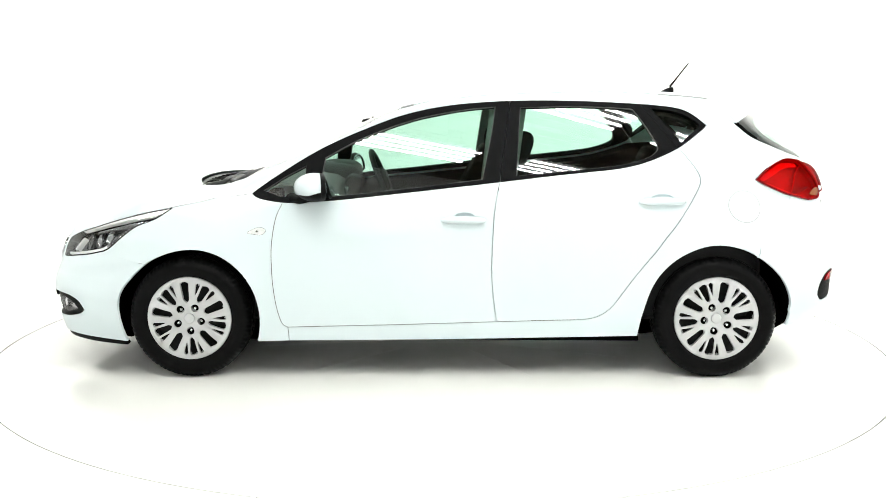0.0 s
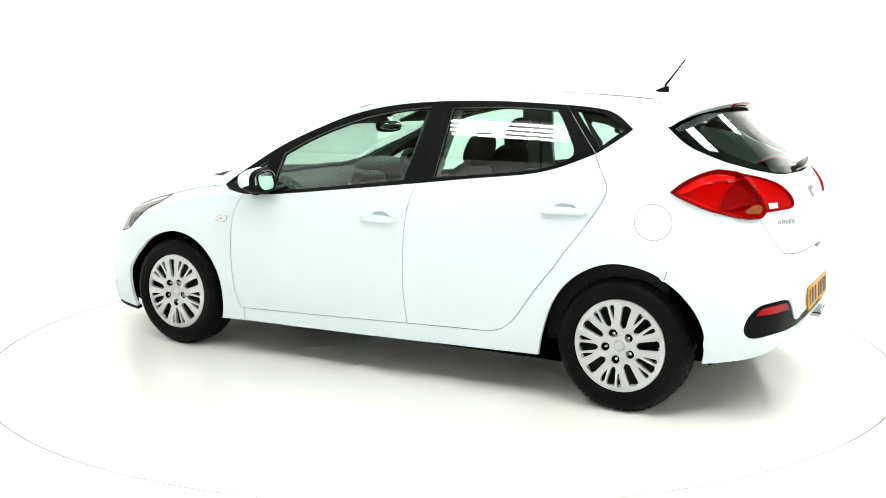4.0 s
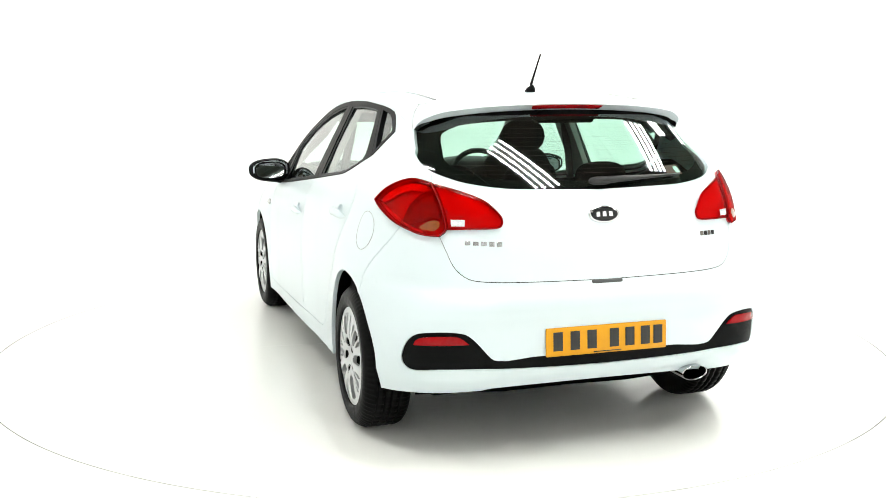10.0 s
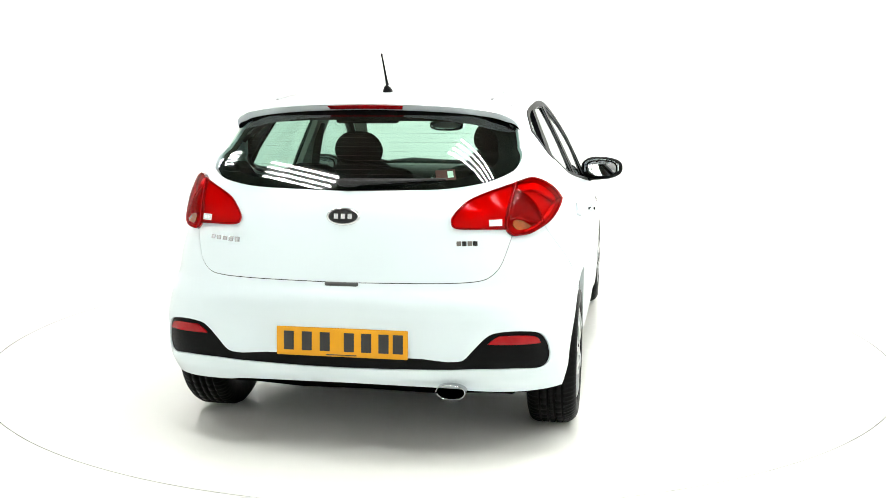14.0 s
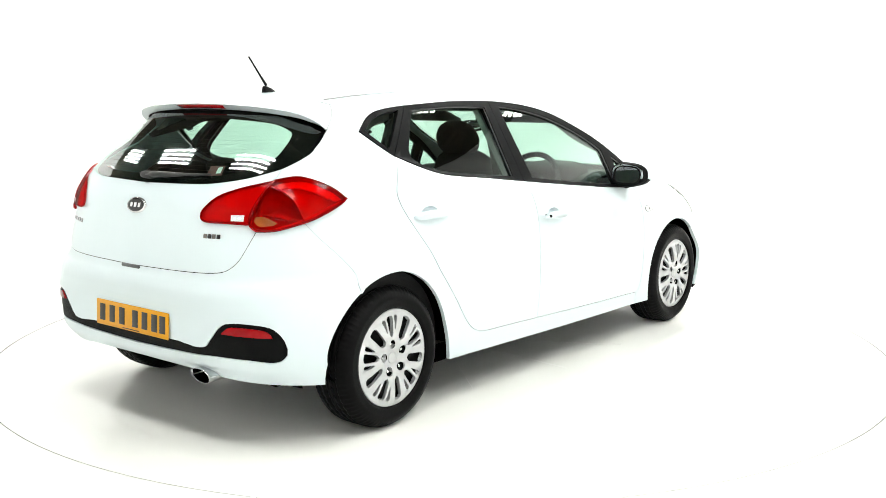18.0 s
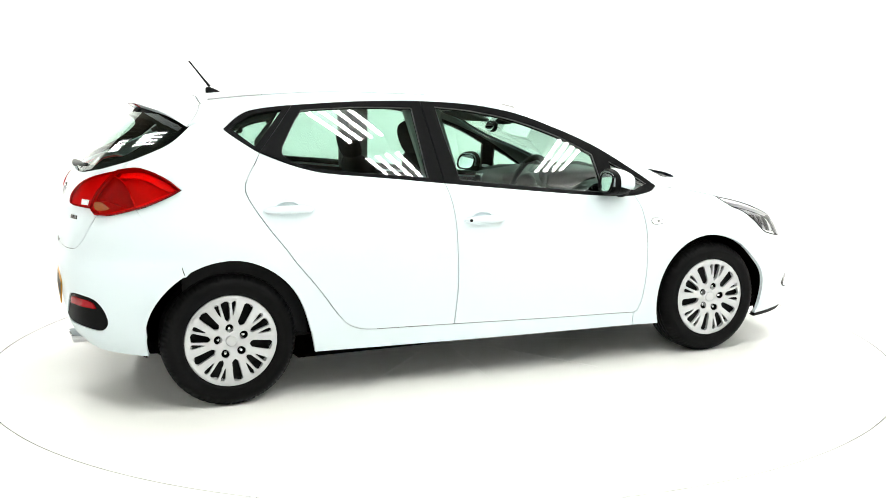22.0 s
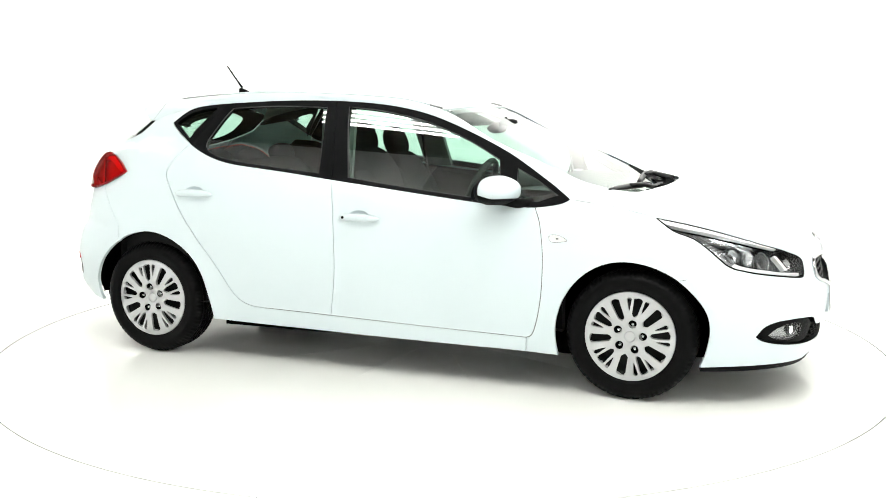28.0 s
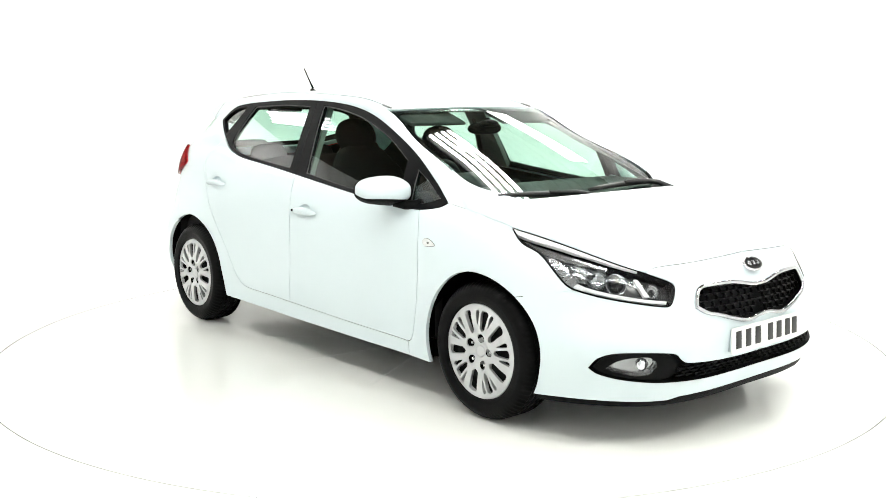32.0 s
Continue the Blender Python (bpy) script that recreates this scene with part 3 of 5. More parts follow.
# doors
f_door_ring = ring(FRONT_SHUT, DOOR_LOW_F, B_SHUT[::-1], cut(bot_all, -.238, .849))
r_door_ring = ring(B_SHUT, DOOR_LOW_R, REAR_SHUT, cut(bot_all, -1.197, -.238))
F_GLASS = ring(path([(.672, .910), (.661, 1.0), (.643, 1.108)], 3), path([(.643, 1.108), (.510, 1.180), (.402, 1.227), (.27, 1.274), (.138, 1.311), (-.056, 1.346), (-.222, 1.362)], 4), path([(-.222, 1.362), (-.204, 1.24), (-.153, 1.000)], 3), path([(-.153, 1.000), (.2, .958), (.672, .910)], 3))
R_GLASS = ring(path([(-.345, 1.358), (-.60, 1.364), (-.89, 1.358), (-1.035, 1.350)], 3), path([(-1.035, 1.350), (-1.064, 1.29), (-1.095, 1.18)], 3), path([(-1.095, 1.18), (-1.085, 1.145), (-1.027, 1.110), (-.896, 1.076), (-.683, 1.052), (-.318, 1.017)], 3))
Q_GLASS = ring(path([(-1.152, 1.352), (-1.255, 1.342), (-1.325, 1.324), (-1.368, 1.292), (-1.385, 1.266)], 3), path([(-1.385, 1.266), (-1.29, 1.218), (-1.226, 1.182)], 2), path([(-1.226, 1.182), (-1.20, 1.24), (-1.152, 1.352)], 2))
A_GLASS = ring([(.952, .945), (.844, 1.014), (.736, 1.070)], [(.736, 1.070), (.742, 1.0), (.765, .920)], [(.765, .920), (.86, .914), (.952, .945)])
r_frame_ring = ring([B_BOT, B_TOP], [p for p in top_all if -1.1 < p[0] < -.296], [C_TOP, C_BOT], [p for p in bot_all if -1.197 < p[0] < -.238])
f_frame_ring = ring([p for p in top_all if p[0] > -.296], [B_TOP, B_BOT], [p for p in bot_all if p[0] > -.238])
q_frame_ring = ring([C_BOT, C_TOP], [p for p in top_all if p[0] < -1.1], [p for p in bot_all if p[0] < -1.197])


def skin_normal(u, z):
    h = 2e-3
    p = [np.array(skin(*q)) for q in ((u - h, z), (u + h, z), (u, z - h), (u, z + h))]
    n = -np.cross(p[1] - p[0], p[3] - p[2])
    return Vector(n / np.linalg.norm(n))


def glazed(data):
    """Gives a side pane the even barrel curve of bent glass: flatter below, leaning in further up."""
    v = np.array([tuple(p) for p in data[0]])
    x, z = v[:, 0], v[:, 2] - 1.17
    bow = -.26 * z * z - .04 * x * x
    k = np.linalg.lstsq(np.stack([np.ones_like(x), x, z], 1), v[:, 1] - bow, rcond=None)[0]
    y = k[0] + k[1] * x + k[2] * z + bow
    rear = x.mean() < -.27
    yaw = np.radians(-.8 + 5.12 * (x + .7) if rear else 1.69 + 4.18 * (x - .2))
    lean = np.radians(25.45 + 26 * z)
    n = np.stack([np.sin(yaw) * np.cos(lean), np.cos(yaw) * np.cos(lean), np.sin(lean)], 1)
    return ([(a, b, c) for a, b, c in zip(v[:, 0], y, v[:, 2])], data[1], data[2], [tuple(q) for q in n])


def glazed_back(data):
    """The same for the rear screen, even on both sides."""
    v = np.array([tuple(p) for p in data[0]])
    y, z = v[:, 1], v[:, 2] - v[:, 2].mean()
    q = y * y
    k = np.linalg.lstsq(np.stack([np.ones_like(z), z, z * z, q, q * z, q * q, q ** 3], 1), v[:, 0], rcond=None)[0]
    x = k[0] + k[1] * z + k[2] * z * z + k[3] * q + k[4] * q * z + k[5] * q * q + k[6] * q ** 3
    h = v[:, 2] - 1.2
    lean = np.radians(45.7 + 49.5 * h - 5.2 * q - 16.9 * q * q)
    yaw = np.radians(35.5 * y + 22.8 * y ** 3 + 53.5 * y * h + 180 * y ** 5)
    n = np.stack([-np.cos(yaw) * np.cos(lean), np.sin(yaw) * np.cos(lean), np.sin(lean)], 1)
    return ([(a, b, c) for a, b, c in zip(x, v[:, 1], v[:, 2])], data[1], data[2], [tuple(p) for p in n])


def glazed_top(data):
    """Even shading for the windscreen: a smooth shell through its points."""
    v = np.array([tuple(p) for p in data[0]])
    x, q = v[:, 0] - .75, v[:, 1] ** 2
    k = np.linalg.lstsq(np.stack([np.ones_like(x), x, x * x, q, q * x, q * q], 1), v[:, 2], rcond=None)[0]
    n = np.stack([-(k[1] + 2 * k[2] * x + k[4] * q), -2 * v[:, 1] * (k[3] + k[4] * x + 2 * k[5] * q), np.ones_like(x)], 1)
    n /= np.linalg.norm(n, axis=1)[:, None]
    return (data[0], data[1], data[2], [tuple(p) for p in n])


def door(name, outer, frame_ring, panes, handle_u, handle_z, lock):
    for nm, sd in SIDES:
        fix = (lambda d: d) if sd > 0 else mirrored
        cup = arc(handle_u - 0.004, handle_z + 0.002, 0.054, 0.027, 0, 360, 20)[:-1]
        body = part(name, fix(skin_sheet(outer, [cup])), PAINT, car, "white painted door panel")
        part("window_frame", fix(skin_sheet(frame_ring, panes, gap=0.0015, lift=0.002, rim=0.03)), BLACK_TRIM, body, "satin black window surround")
        for pn in panes:
            part("window_pane", fix(glazed(skin_sheet(inset(pn, -.004), gap=0, lift=-0.010, rim=0))), GLASS_SIDE, body, "green-tinted door glass")
            part("window_seal", fix(tube([tuple(Vector(skin(*q)) + skin_normal(*q) * -.005) for q in inset(pn, .0015)], .0036, 6, True)), SEAL_GREY, body, "grey rubber glass seal")
        # pull handle over a hollow cup
        bowl = []
        for s, dep in ((1.0, 0), (.97, .003), (.85, .009), (.6, .013), (.02, .015)):
            row = []
            for pu, pz in cup:
                u, z = handle_u - .004 + (pu - handle_u + .004) * s, handle_z + .002 + (pz - handle_z - .002) * s
                row.append(tuple(Vector(skin(u, z)) - Vector((0, dep, 0))))
            bowl.append(row)
        part("handle_cup", fix(loft(bowl, True)), PAINT, body, "hollow behind the handle")
        rows = []
        for i in range(17):
            s = i / 16
            u = handle_u + 0.112 - 0.224 * s
            env = max(1 - abs(2 * s - 1) ** 3.0, 0.015) ** 0.5
            c = Vector(skin(u, handle_z - 0.010 + 0.006 * m_.sin(m_.pi * s)))
            rows.append([c + Vector((0, 0.004 + 0.022 * env + 0.011 * env * m_.cos(a), 0.019 * env * m_.sin(a))) for a in [2 * m_.pi * k / 12 for k in range(12)]])
        part("door_handle", fix(loft(rows, True, True)), PAINT, body, "body-coloured pull handle")
        if lock and sd < 0:
            c = Vector(skin(handle_u - 0.080, handle_z - 0.006))
            part("door_lock", fix(moved(lathe([(0.0, 0.036), (0.006, 0.036), (0.0075, 0.034), (0.0075, 0)], 12), Matrix.Translation(c))), BLACK_PLASTIC, body, "round key lock")


door("front_door", f_door_ring, f_frame_ring, [F_GLASS, A_GLASS], -.055, .815, True)
door("rear_door", r_door_ring, r_frame_ring, [R_GLASS], -1.04, .905, False)

# wings, quarters, sills
wing_ring = ring([(.849, .890)], [p for p in bot_all if p[0] > .8491], [(1.07, .926), (1.16, .918), (1.28, .906)], BONNET_SIDE[:5], LIGHT_LOW,
                 [(1.775, .634), (1.5278, .5829)], front_arch(52, 198, 30), [(.825, .192)], FRONT_SHUT[::-1])
side_parts("front_wing", skin_sheet(wing_ring), PAINT, car, "white front wing over the wheel arch")
quarter_ring = ring(DOOR_LOW_F, DOOR_LOW_R, REAR_SHUT, [p for p in bot_all if p[0] < -1.197][::-1], [p for p in top_all[::-1] if p[0] < -1.27],
                    [(-1.30, 1.358), (-1.42, 1.340), (-1.53, 1.310), (-1.604, 1.280)], GLASS_SIDE_LINE, [(-1.806, 1.127), (-1.823, 1.081)], TAIL_BODY_TOP,
                    [p for p in TAIL_BODY_LOW if p[0] > -1.66], BUMPER_SPLIT, rear_arch(123.5, -16.5, 30), [(-.747, .212), (-.569, .208), (0, .2), (.825, .192)])
side_parts("rear_quarter", skin_sheet(quarter_ring), PAINT, car, "white rear quarter panel and sill")
for nm, sd in SIDES:
    fix = (lambda d: d) if sd > 0 else mirrored
    q = part("quarter_window", fix(skin_sheet(q_frame_ring, [Q_GLASS], gap=0.0015, lift=0.002, rim=0.03)), BLACK_TRIM, car, "black-framed rear quarter window")
    part("window_pane", fix(glazed(skin_sheet(inset(Q_GLASS, -.004), gap=0, lift=-0.010, rim=0))), GLASS_SIDE, q, "dark quarter glass")

# dark tubes sunk behind the shut lines, standing in for shade in the gaps
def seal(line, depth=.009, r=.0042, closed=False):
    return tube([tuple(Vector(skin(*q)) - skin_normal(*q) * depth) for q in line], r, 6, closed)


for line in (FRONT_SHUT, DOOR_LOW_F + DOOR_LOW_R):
    side_parts("door_gap_shade", seal(line), SEAL_GREY, car, "dark tube shading the door gap")
side_parts("tailgate_gap_shade", seal(GATE_LINE, .006, .0045), BLACK_PLASTIC, car, "dark tube shading the tailgate gap")
side_parts("tailgate_gap_shade", seal(TAIL_SPLIT), SEAL_GREY, car)
# bumpers
front_ring = ring(LIGHT_FRONT, BONNET_NOSE, GRILLE_TOP, GRILLE_LOW, INTAKE_TOP, INTAKE_LOW, LIP, front_arch(-18, 52, 14), [(1.775, .634)])
front_bumper = part("front_bumper", skin_sheet(front_ring, gap=0.0009, whole=True), PAINT, car, "white front bumper")
PLATE_CUT = [(TAIL, .429), (-2.375, .429)]
rear_ring = ring([p for p in TAIL_BODY_LOW if p[0] <= -1.66], GATE_LINE, PLATE_CUT, INSERT_TOP, INSERT_LOW, BUMPER_LOW, rear_arch(175, 123.5, 14), BUMPER_SPLIT[::-1])
rear_bumper = part("rear_bumper", skin_sheet(rear_ring, gap=0.0009, step=.022, whole=True), PAINT, car, "white rear bumper")
insert_ring = ring([(TAIL, .429), (-2.375, .429)], INSERT_TOP, INSERT_LOW)
part("bumper_insert", skin_sheet(insert_ring, gap=0.0, lift=-0.006, rim=0.02, whole=True), BLACK_PLASTIC, rear_bumper, "grained black lower bumper insert")
refl = ring(path([(-1.785, .484), (-1.797, .503), (-1.825, .516), (-1.90, .523), (-1.978, .523), (-2.008, .512), (-2.038, .492)], 3), [(-1.90, .488)])
side_parts("reflector", skin_sheet(refl, gap=0, lift=0.001, rim=0.01), RED_LENS, rear_bumper, "red rear reflector")
lip_ring = ring(LIP, [(1.641, .168), (1.92, .172), (2.2, .166), (2.45, .168), (NOSE, .172)])
part("front_lip", skin_sheet(lip_ring, gap=0.0, lift=-0.004, rim=0.03, whole=True), BLACK_PLASTIC, front_bumper, "black lower lip")

# tailgate
gate_ring = ring(GLASS_LOW_LINE, GATE_LINE[::-1], TAIL_SPLIT, [(-1.806, 1.127)])
tailgate = part("tailgate", skin_sheet(gate_ring, whole=True), PAINT, car, "white tailgate")
GLASS_TOP = path([(-1.604, 1.28), (-1.65, 1.300), (-1.72, 1.317), (-1.9, 1.333), (-2.3, 1.341), (TAIL, 1.343)], 4)
screen_ring = ring(GLASS_SIDE_LINE, GLASS_LOW_LINE, GLASS_TOP[::-1])
part("rear_screen", glazed_back(skin_sheet(screen_ring, gap=0.002, lift=0.0, rim=0, whole=True)), GLASS_SIDE, tailgate, "dark tinted rear screen")
frit_in = path([(TAIL, 1.330), (-2.3, 1.324), (-1.95, 1.308), (-1.80, 1.272), (-1.80, 1.22), (-1.88, 1.165), (-2.05, 1.125), (-2.25, 1.105), (TAIL, 1.095)], 4)
part("screen_border", skin_sheet(ring(GLASS_TOP[::-1], GLASS_SIDE_LINE, GLASS_LOW_LINE, frit_in[::-1]), gap=0.002, lift=-0.012, rim=0, whole=True), FRIT, tailgate, "black border of the rear screen")

part("brake_light_box", box((.05, .26, .05), (-1.590, 0, 1.330), .012, 3), FRIT, tailgate, "dark housing behind the brake light")

# roof, rails, windscreen
mid_y = (1, 0.0)
roof_half = ring([(.283, 0)], [(.283, .3), (.276, .552)], [(x, top_edge(x)) for x in np.linspace(.2, -1.34, 16)], path([(-1.375, .565), (-1.37, .45), (-1.355, .3), (-1.35, 0)], 3))
part("roof", sheet(roof, inset(roof_half, 0) , (), 0.08, 0, 0.012, mid_y), PAINT, car, "white roof panel")
CORNER = np.array((-1.452, .616, 1.276))
SEAM_X = -1.385


def even(line, n=60):
    """The same 3D line with even spacing."""
    ps = np.array(line)
    d = np.concatenate([[0], np.cumsum(np.linalg.norm(np.diff(ps, axis=0), axis=1))])
    return [tuple(np.array([np.interp(d[-1] * i / n, d, ps[:, k]) for k in range(3)])) for i in range(n + 1)]


def both_sides(rows):
    """Rows that start on the middle line, carried on to the other side."""
    return [[(p[0], -p[1], p[2]) for p in r[:0:-1]] + list(r) for r in rows]


# seam across the roof and down to the upper corner of the rear screen; trailing edge with rounded, drooping ends
seam_e = np.array(roof(SEAM_X, top_edge(SEAM_X)))
seam_q = (seam_e + CORNER) / 2 + np.array((.030, .012, .015))
seam3 = [tuple(seam_e * (1 - q) ** 2 + seam_q * 2 * q * (1 - q) + CORNER * q * q) for q in [i / 40 for i in range(41)]]
seam_all = [roof(*p) for p in path([(SEAM_X + .028, 0), (SEAM_X + .023, .3), (SEAM_X + .008, .45), (SEAM_X, top_edge(SEAM_X))], 8)] + seam3[1:]
edge3 = path([(-1.636, 0, 1.384), (-1.633, .155, 1.3815), (-1.623, .295, 1.3755), (-1.605, .41, 1.3665), (-1.565, .525, 1.3495), (-1.525, .583, 1.3265), (-1.497, .605, 1.307), tuple(CORNER)], 6)
SN = 48
s_line, e_line = [np.array(p) for p in even(seam_all, SN)], [np.array(p) for p in even(edge3, SN)]
fade = [min((SN - i) / 8, 1.0) for i in range(SN + 1)]
crest = [(p + q) / 2 + np.array((0, .006 * (i / SN) ** 3, .008)) * f for i, (p, q, f) in enumerate(zip(s_line, e_line, fade))]
top_rows = [[tuple(p * (1 - k) ** 2 + c * 2 * k * (1 - k) + q * k * k) for p, c, q in zip(s_line, crest, e_line)] for k in [j / 8 for j in range(9)]]
spoiler = part("spoiler", loft(both_sides(top_rows)), PAINT, tailgate, "white roof spoiler")
low_edge = [q + np.array((.036, -.004 * min(i / 30, 1), -.0235)) * f for i, (q, f) in enumerate(zip(e_line, fade))]
lip_mid = [q * .5 + w * .5 + np.array((-.001, 0, -.001)) * f for q, w, f in zip(e_line, low_edge, fade)]
glass_top3 = [np.array(p) for p in even([skin(*p) for p in path([(TAIL, 1.343), (-2.3, 1.341), (-1.9, 1.333), (-1.72, 1.317), (-1.65, 1.300), (-1.604, 1.28)], 5)], SN)]
lip_rows = [[tuple(p) for p in r] for r in (e_line, lip_mid, low_edge)]
under_rows = [[tuple(p) for p in low_edge], [tuple(w * .4 + q * .6 + np.array((.012, 0, 0)) * f) for w, q, f in zip(low_edge, glass_top3, fade)], [tuple(q + np.array((.004, -.004, -.012)) * f) for q, f in zip(glass_top3, fade)]]
part("spoiler_lip", loft(both_sides(lip_rows)), PAINT, tailgate, "rear edge of the spoiler")
part("spoiler_underside", loft(both_sides(under_rows)), FRIT, tailgate, "black underside of the spoiler")
brows = []
for yy in np.linspace(-.158, .158, 13):
    x, z = -1.636 + .15 * yy * yy, 1.384 - .11 * yy * yy
    brows.append([(x, yy, z - .0045), (x - .0015, yy, z - .006), (x + .021, yy * .955, z - .0195), (x + .04, yy * .955, z - .020), (x + .04, yy, z - .005)])
part("brake_light", loft(brows, True, True), RED_LENS, tailgate, "red high-level brake light strip")

screen_base = path([(1.31, 0), (1.30, .25), (1.25, .45), (1.18, .60), (1.10, .672)], 4)
ws_half = ring([(.290, 0), (.290, .3), (.284, .546)], [(x, top_edge(x) - .006) for x in np.linspace(.33, 1.07, 14)], screen_base[::-1])
windscreen = part("windscreen", glazed_top(sheet(roof, ws_half, (), 0.06, -0.002, 0, mid_y)), GLASS_FRONT, car, "large raked windscreen")
ws_in = path([(.335, 0), (.335, .3), (.345, .52), (.45, .548), (.6, .575), (.9, .628), (1.02, .64), (1.10, .57), (1.16, .42), (1.20, .2), (1.21, 0)], 3)
part("windscreen_border", sheet(roof, ring([(.290, 0), (.290, .3), (.284, .546)], [(x, top_edge(x) - .006) for x in np.linspace(.33, 1.07, 14)], screen_base[::-1], ws_in[::-1]), (), 0.06, -0.008, 0, mid_y), BLACK_GLOSS, windscreen, "black windscreen border")

def bowed(b, e, u):
    """A row of seven points from b up to e, bowed outwards."""
    mid, n = (b + e) / 2, np.array((0, .62, .78)) if u < .9 else np.array((0, .35, .93))
    q = mid + n * min(.22 * np.linalg.norm(e - b), .03)
    return [tuple(b * (1 - s) ** 2 + q * 2 * s * (1 - s) + e * s * s) for s in [i / 6 for i in range(7)]]


rail_line = path(RAIL, 6)
rail_rows = []
front_rail = [p for p in rail_line if skin(*p)[0] > SEAM_X]
rear_rail = [p for p in rail_line if skin(*p)[0] <= SEAM_X]
for u, z in front_rail:
    b = np.array(skin(u, z - (.0026 if u < -1.29 else 0)))
    rail_rows.append(bowed(b, np.array(roof(b[0], top_edge(b[0]) + (0.0 if b[0] < .28 else .002))), u))
for k, (u, z) in enumerate(rear_rail):
    f = (k + 1) / len(rear_rail)
    rail_rows.append(bowed(np.array(skin(u, z - .0026)), np.array(seam3[round(40 * f)]), u))
side_parts("tailgate_seam", tube([tuple(np.array(p) + np.array((-.002, .0005, .0003))) for p in seam3], .0010, 6), STRIP_GREY, tailgate)
side_parts("roof_rail", loft(rail_rows), PAINT, car, "white roof side and windscreen pillar")


# bonnet: stretched between its four edges
def coons(c0, c1, d0, d1, nu, nv):
    """c0, c1 run along u at v = 0, 1; d0, d1 along v at u = 0, 1."""
    def at(line, s):
        t = s * (len(line) - 1)
        i = min(int(t), len(line) - 2)
        return np.array(line[i]) * (1 - t + i) + np.array(line[i + 1]) * (t - i)
    rows = []
    for j in range(nv + 1):
        v = j / nv
        row = []
        for i in range(nu + 1):
            u = i / nu
            p = (1 - v) * at(c0, u) + v * at(c1, u) + (1 - u) * at(d0, v) + u * at(d1, v)
            p = p - ((1 - u) * (1 - v) * at(c0, 0) + u * (1 - v) * at(c0, 1) + (1 - u) * v * at(c1, 0) + u * v * at(c1, 1))
            row.append(tuple(p))
        rows.append(row)
    return rows


side3 = even([skin(*p) for p in path([(1.192, .9160), (1.292, .9075), (1.531, .862), (1.762, .807), (1.961, .738), (2.061, .7115)], 6)])
nose3 = even([skin(*p) for p in path([(NOSE, .7515), (2.5, .7445), (2.24, .7345), (2.116, .7265), (2.061, .7115)], 6)])
mid3 = even(path([(1.40, 0, .968), (1.6, 0, .928), (1.8, 0, .872), (1.94, 0, .820), (2.03, 0, .782), tuple(nose3[0])], 6))
back3 = even(path([(1.40, 0, .968), (1.385, .25, .966), (1.33, .46, .958), (1.255, .60, .947), (1.204, .69, .927), tuple(side3[0])], 6))
grid = coons(mid3, side3, back3, nose3, 24, 14)
full = [[(p[0], -p[1], p[2]) for p in r] for r in grid[:0:-1]] + grid
bonnet_pts, bonnet_fs, bonnet_n = loft(full)
part("bonnet", (bonnet_pts, [f[::-1] for f in bonnet_fs], bonnet_n), PAINT, car, "white bonnet")
lip_line = [(p[0] - .002, -p[1], p[2] - .008) for p in nose3[:0:-1]] + [(p[0] - .002, p[1], p[2] - .008) for p in nose3]
part("bonnet_flange", tube(lip_line, .0055, 8), PAINT, car, "white flange under the bonnet edge")
side_parts("bonnet_flange", tube([(p[0], p[1] - .004, p[2] - .007) for p in side3], .0055, 8), PAINT, car)
cowl_rows = []
for s in range(21):
    t = s / 20
    i = min(int(t * 60), 60)
    bk = back3[i]
    k = min(int(t * (len(screen_base) - 1)), len(screen_base) - 1)
    sb = roof(*screen_base[k])
    b1 = (bk[0] - .008, bk[1] * .97, bk[2] - .014)
    cowl_rows.append([b1, (b1[0] - .05, b1[1], b1[2] - .03), (sb[0] + .01, sb[1], sb[2] + .0), (sb[0] - .02, sb[1], sb[2] + .012)])
full = [[(p[0], -p[1], p[2]) for p in r] for r in cowl_rows[:0:-1]] + cowl_rows
cowl = part("scuttle_panel", loft(full), SCUTTLE, car, "black plastic scuttle panel under the windscreen")

# painted corner at the foot of each windscreen pillar, with the black scuttle end inside it
corner_out = even([roof(x, top_edge(x) + .002) for x in (.90, .98, 1.06, 1.12, 1.16, 1.192)] + [p for p in back3[::-1] if .53 < p[1] < .685], 24)
corner_in = even([tuple(np.array(roof(x, y)) + np.array((0, 0, h))) for x, y, h in path([(.90, .646, .003), (1.0, .650, .004), (1.06, .632, .007), (1.11, .598, .012), (1.16, .555, .018), (1.235, .525, .030)], 4)], 24)
corner_mid = [tuple((np.array(p) + np.array(q)) / 2 + np.array((0, 0, .005))) for p, q in zip(corner_out, corner_in)]
side_parts("pillar_foot", loft([corner_out, corner_mid, corner_in]), PAINT, car, "white corner panel at the foot of the windscreen pillar")
wall_low = [(p[0] + .02, p[1] - .05, min(p[2] - .01, .935)) for p in corner_in[9:]]
side_parts("scuttle_end", loft([corner_in[9:], [((p[0] + q[0]) / 2, p[1] - .006, (p[2] * .6 + q[2] * .4)) for p, q in zip(corner_in[9:], wall_low)], wall_low]), SCUTTLE, car, "black scuttle end trim")

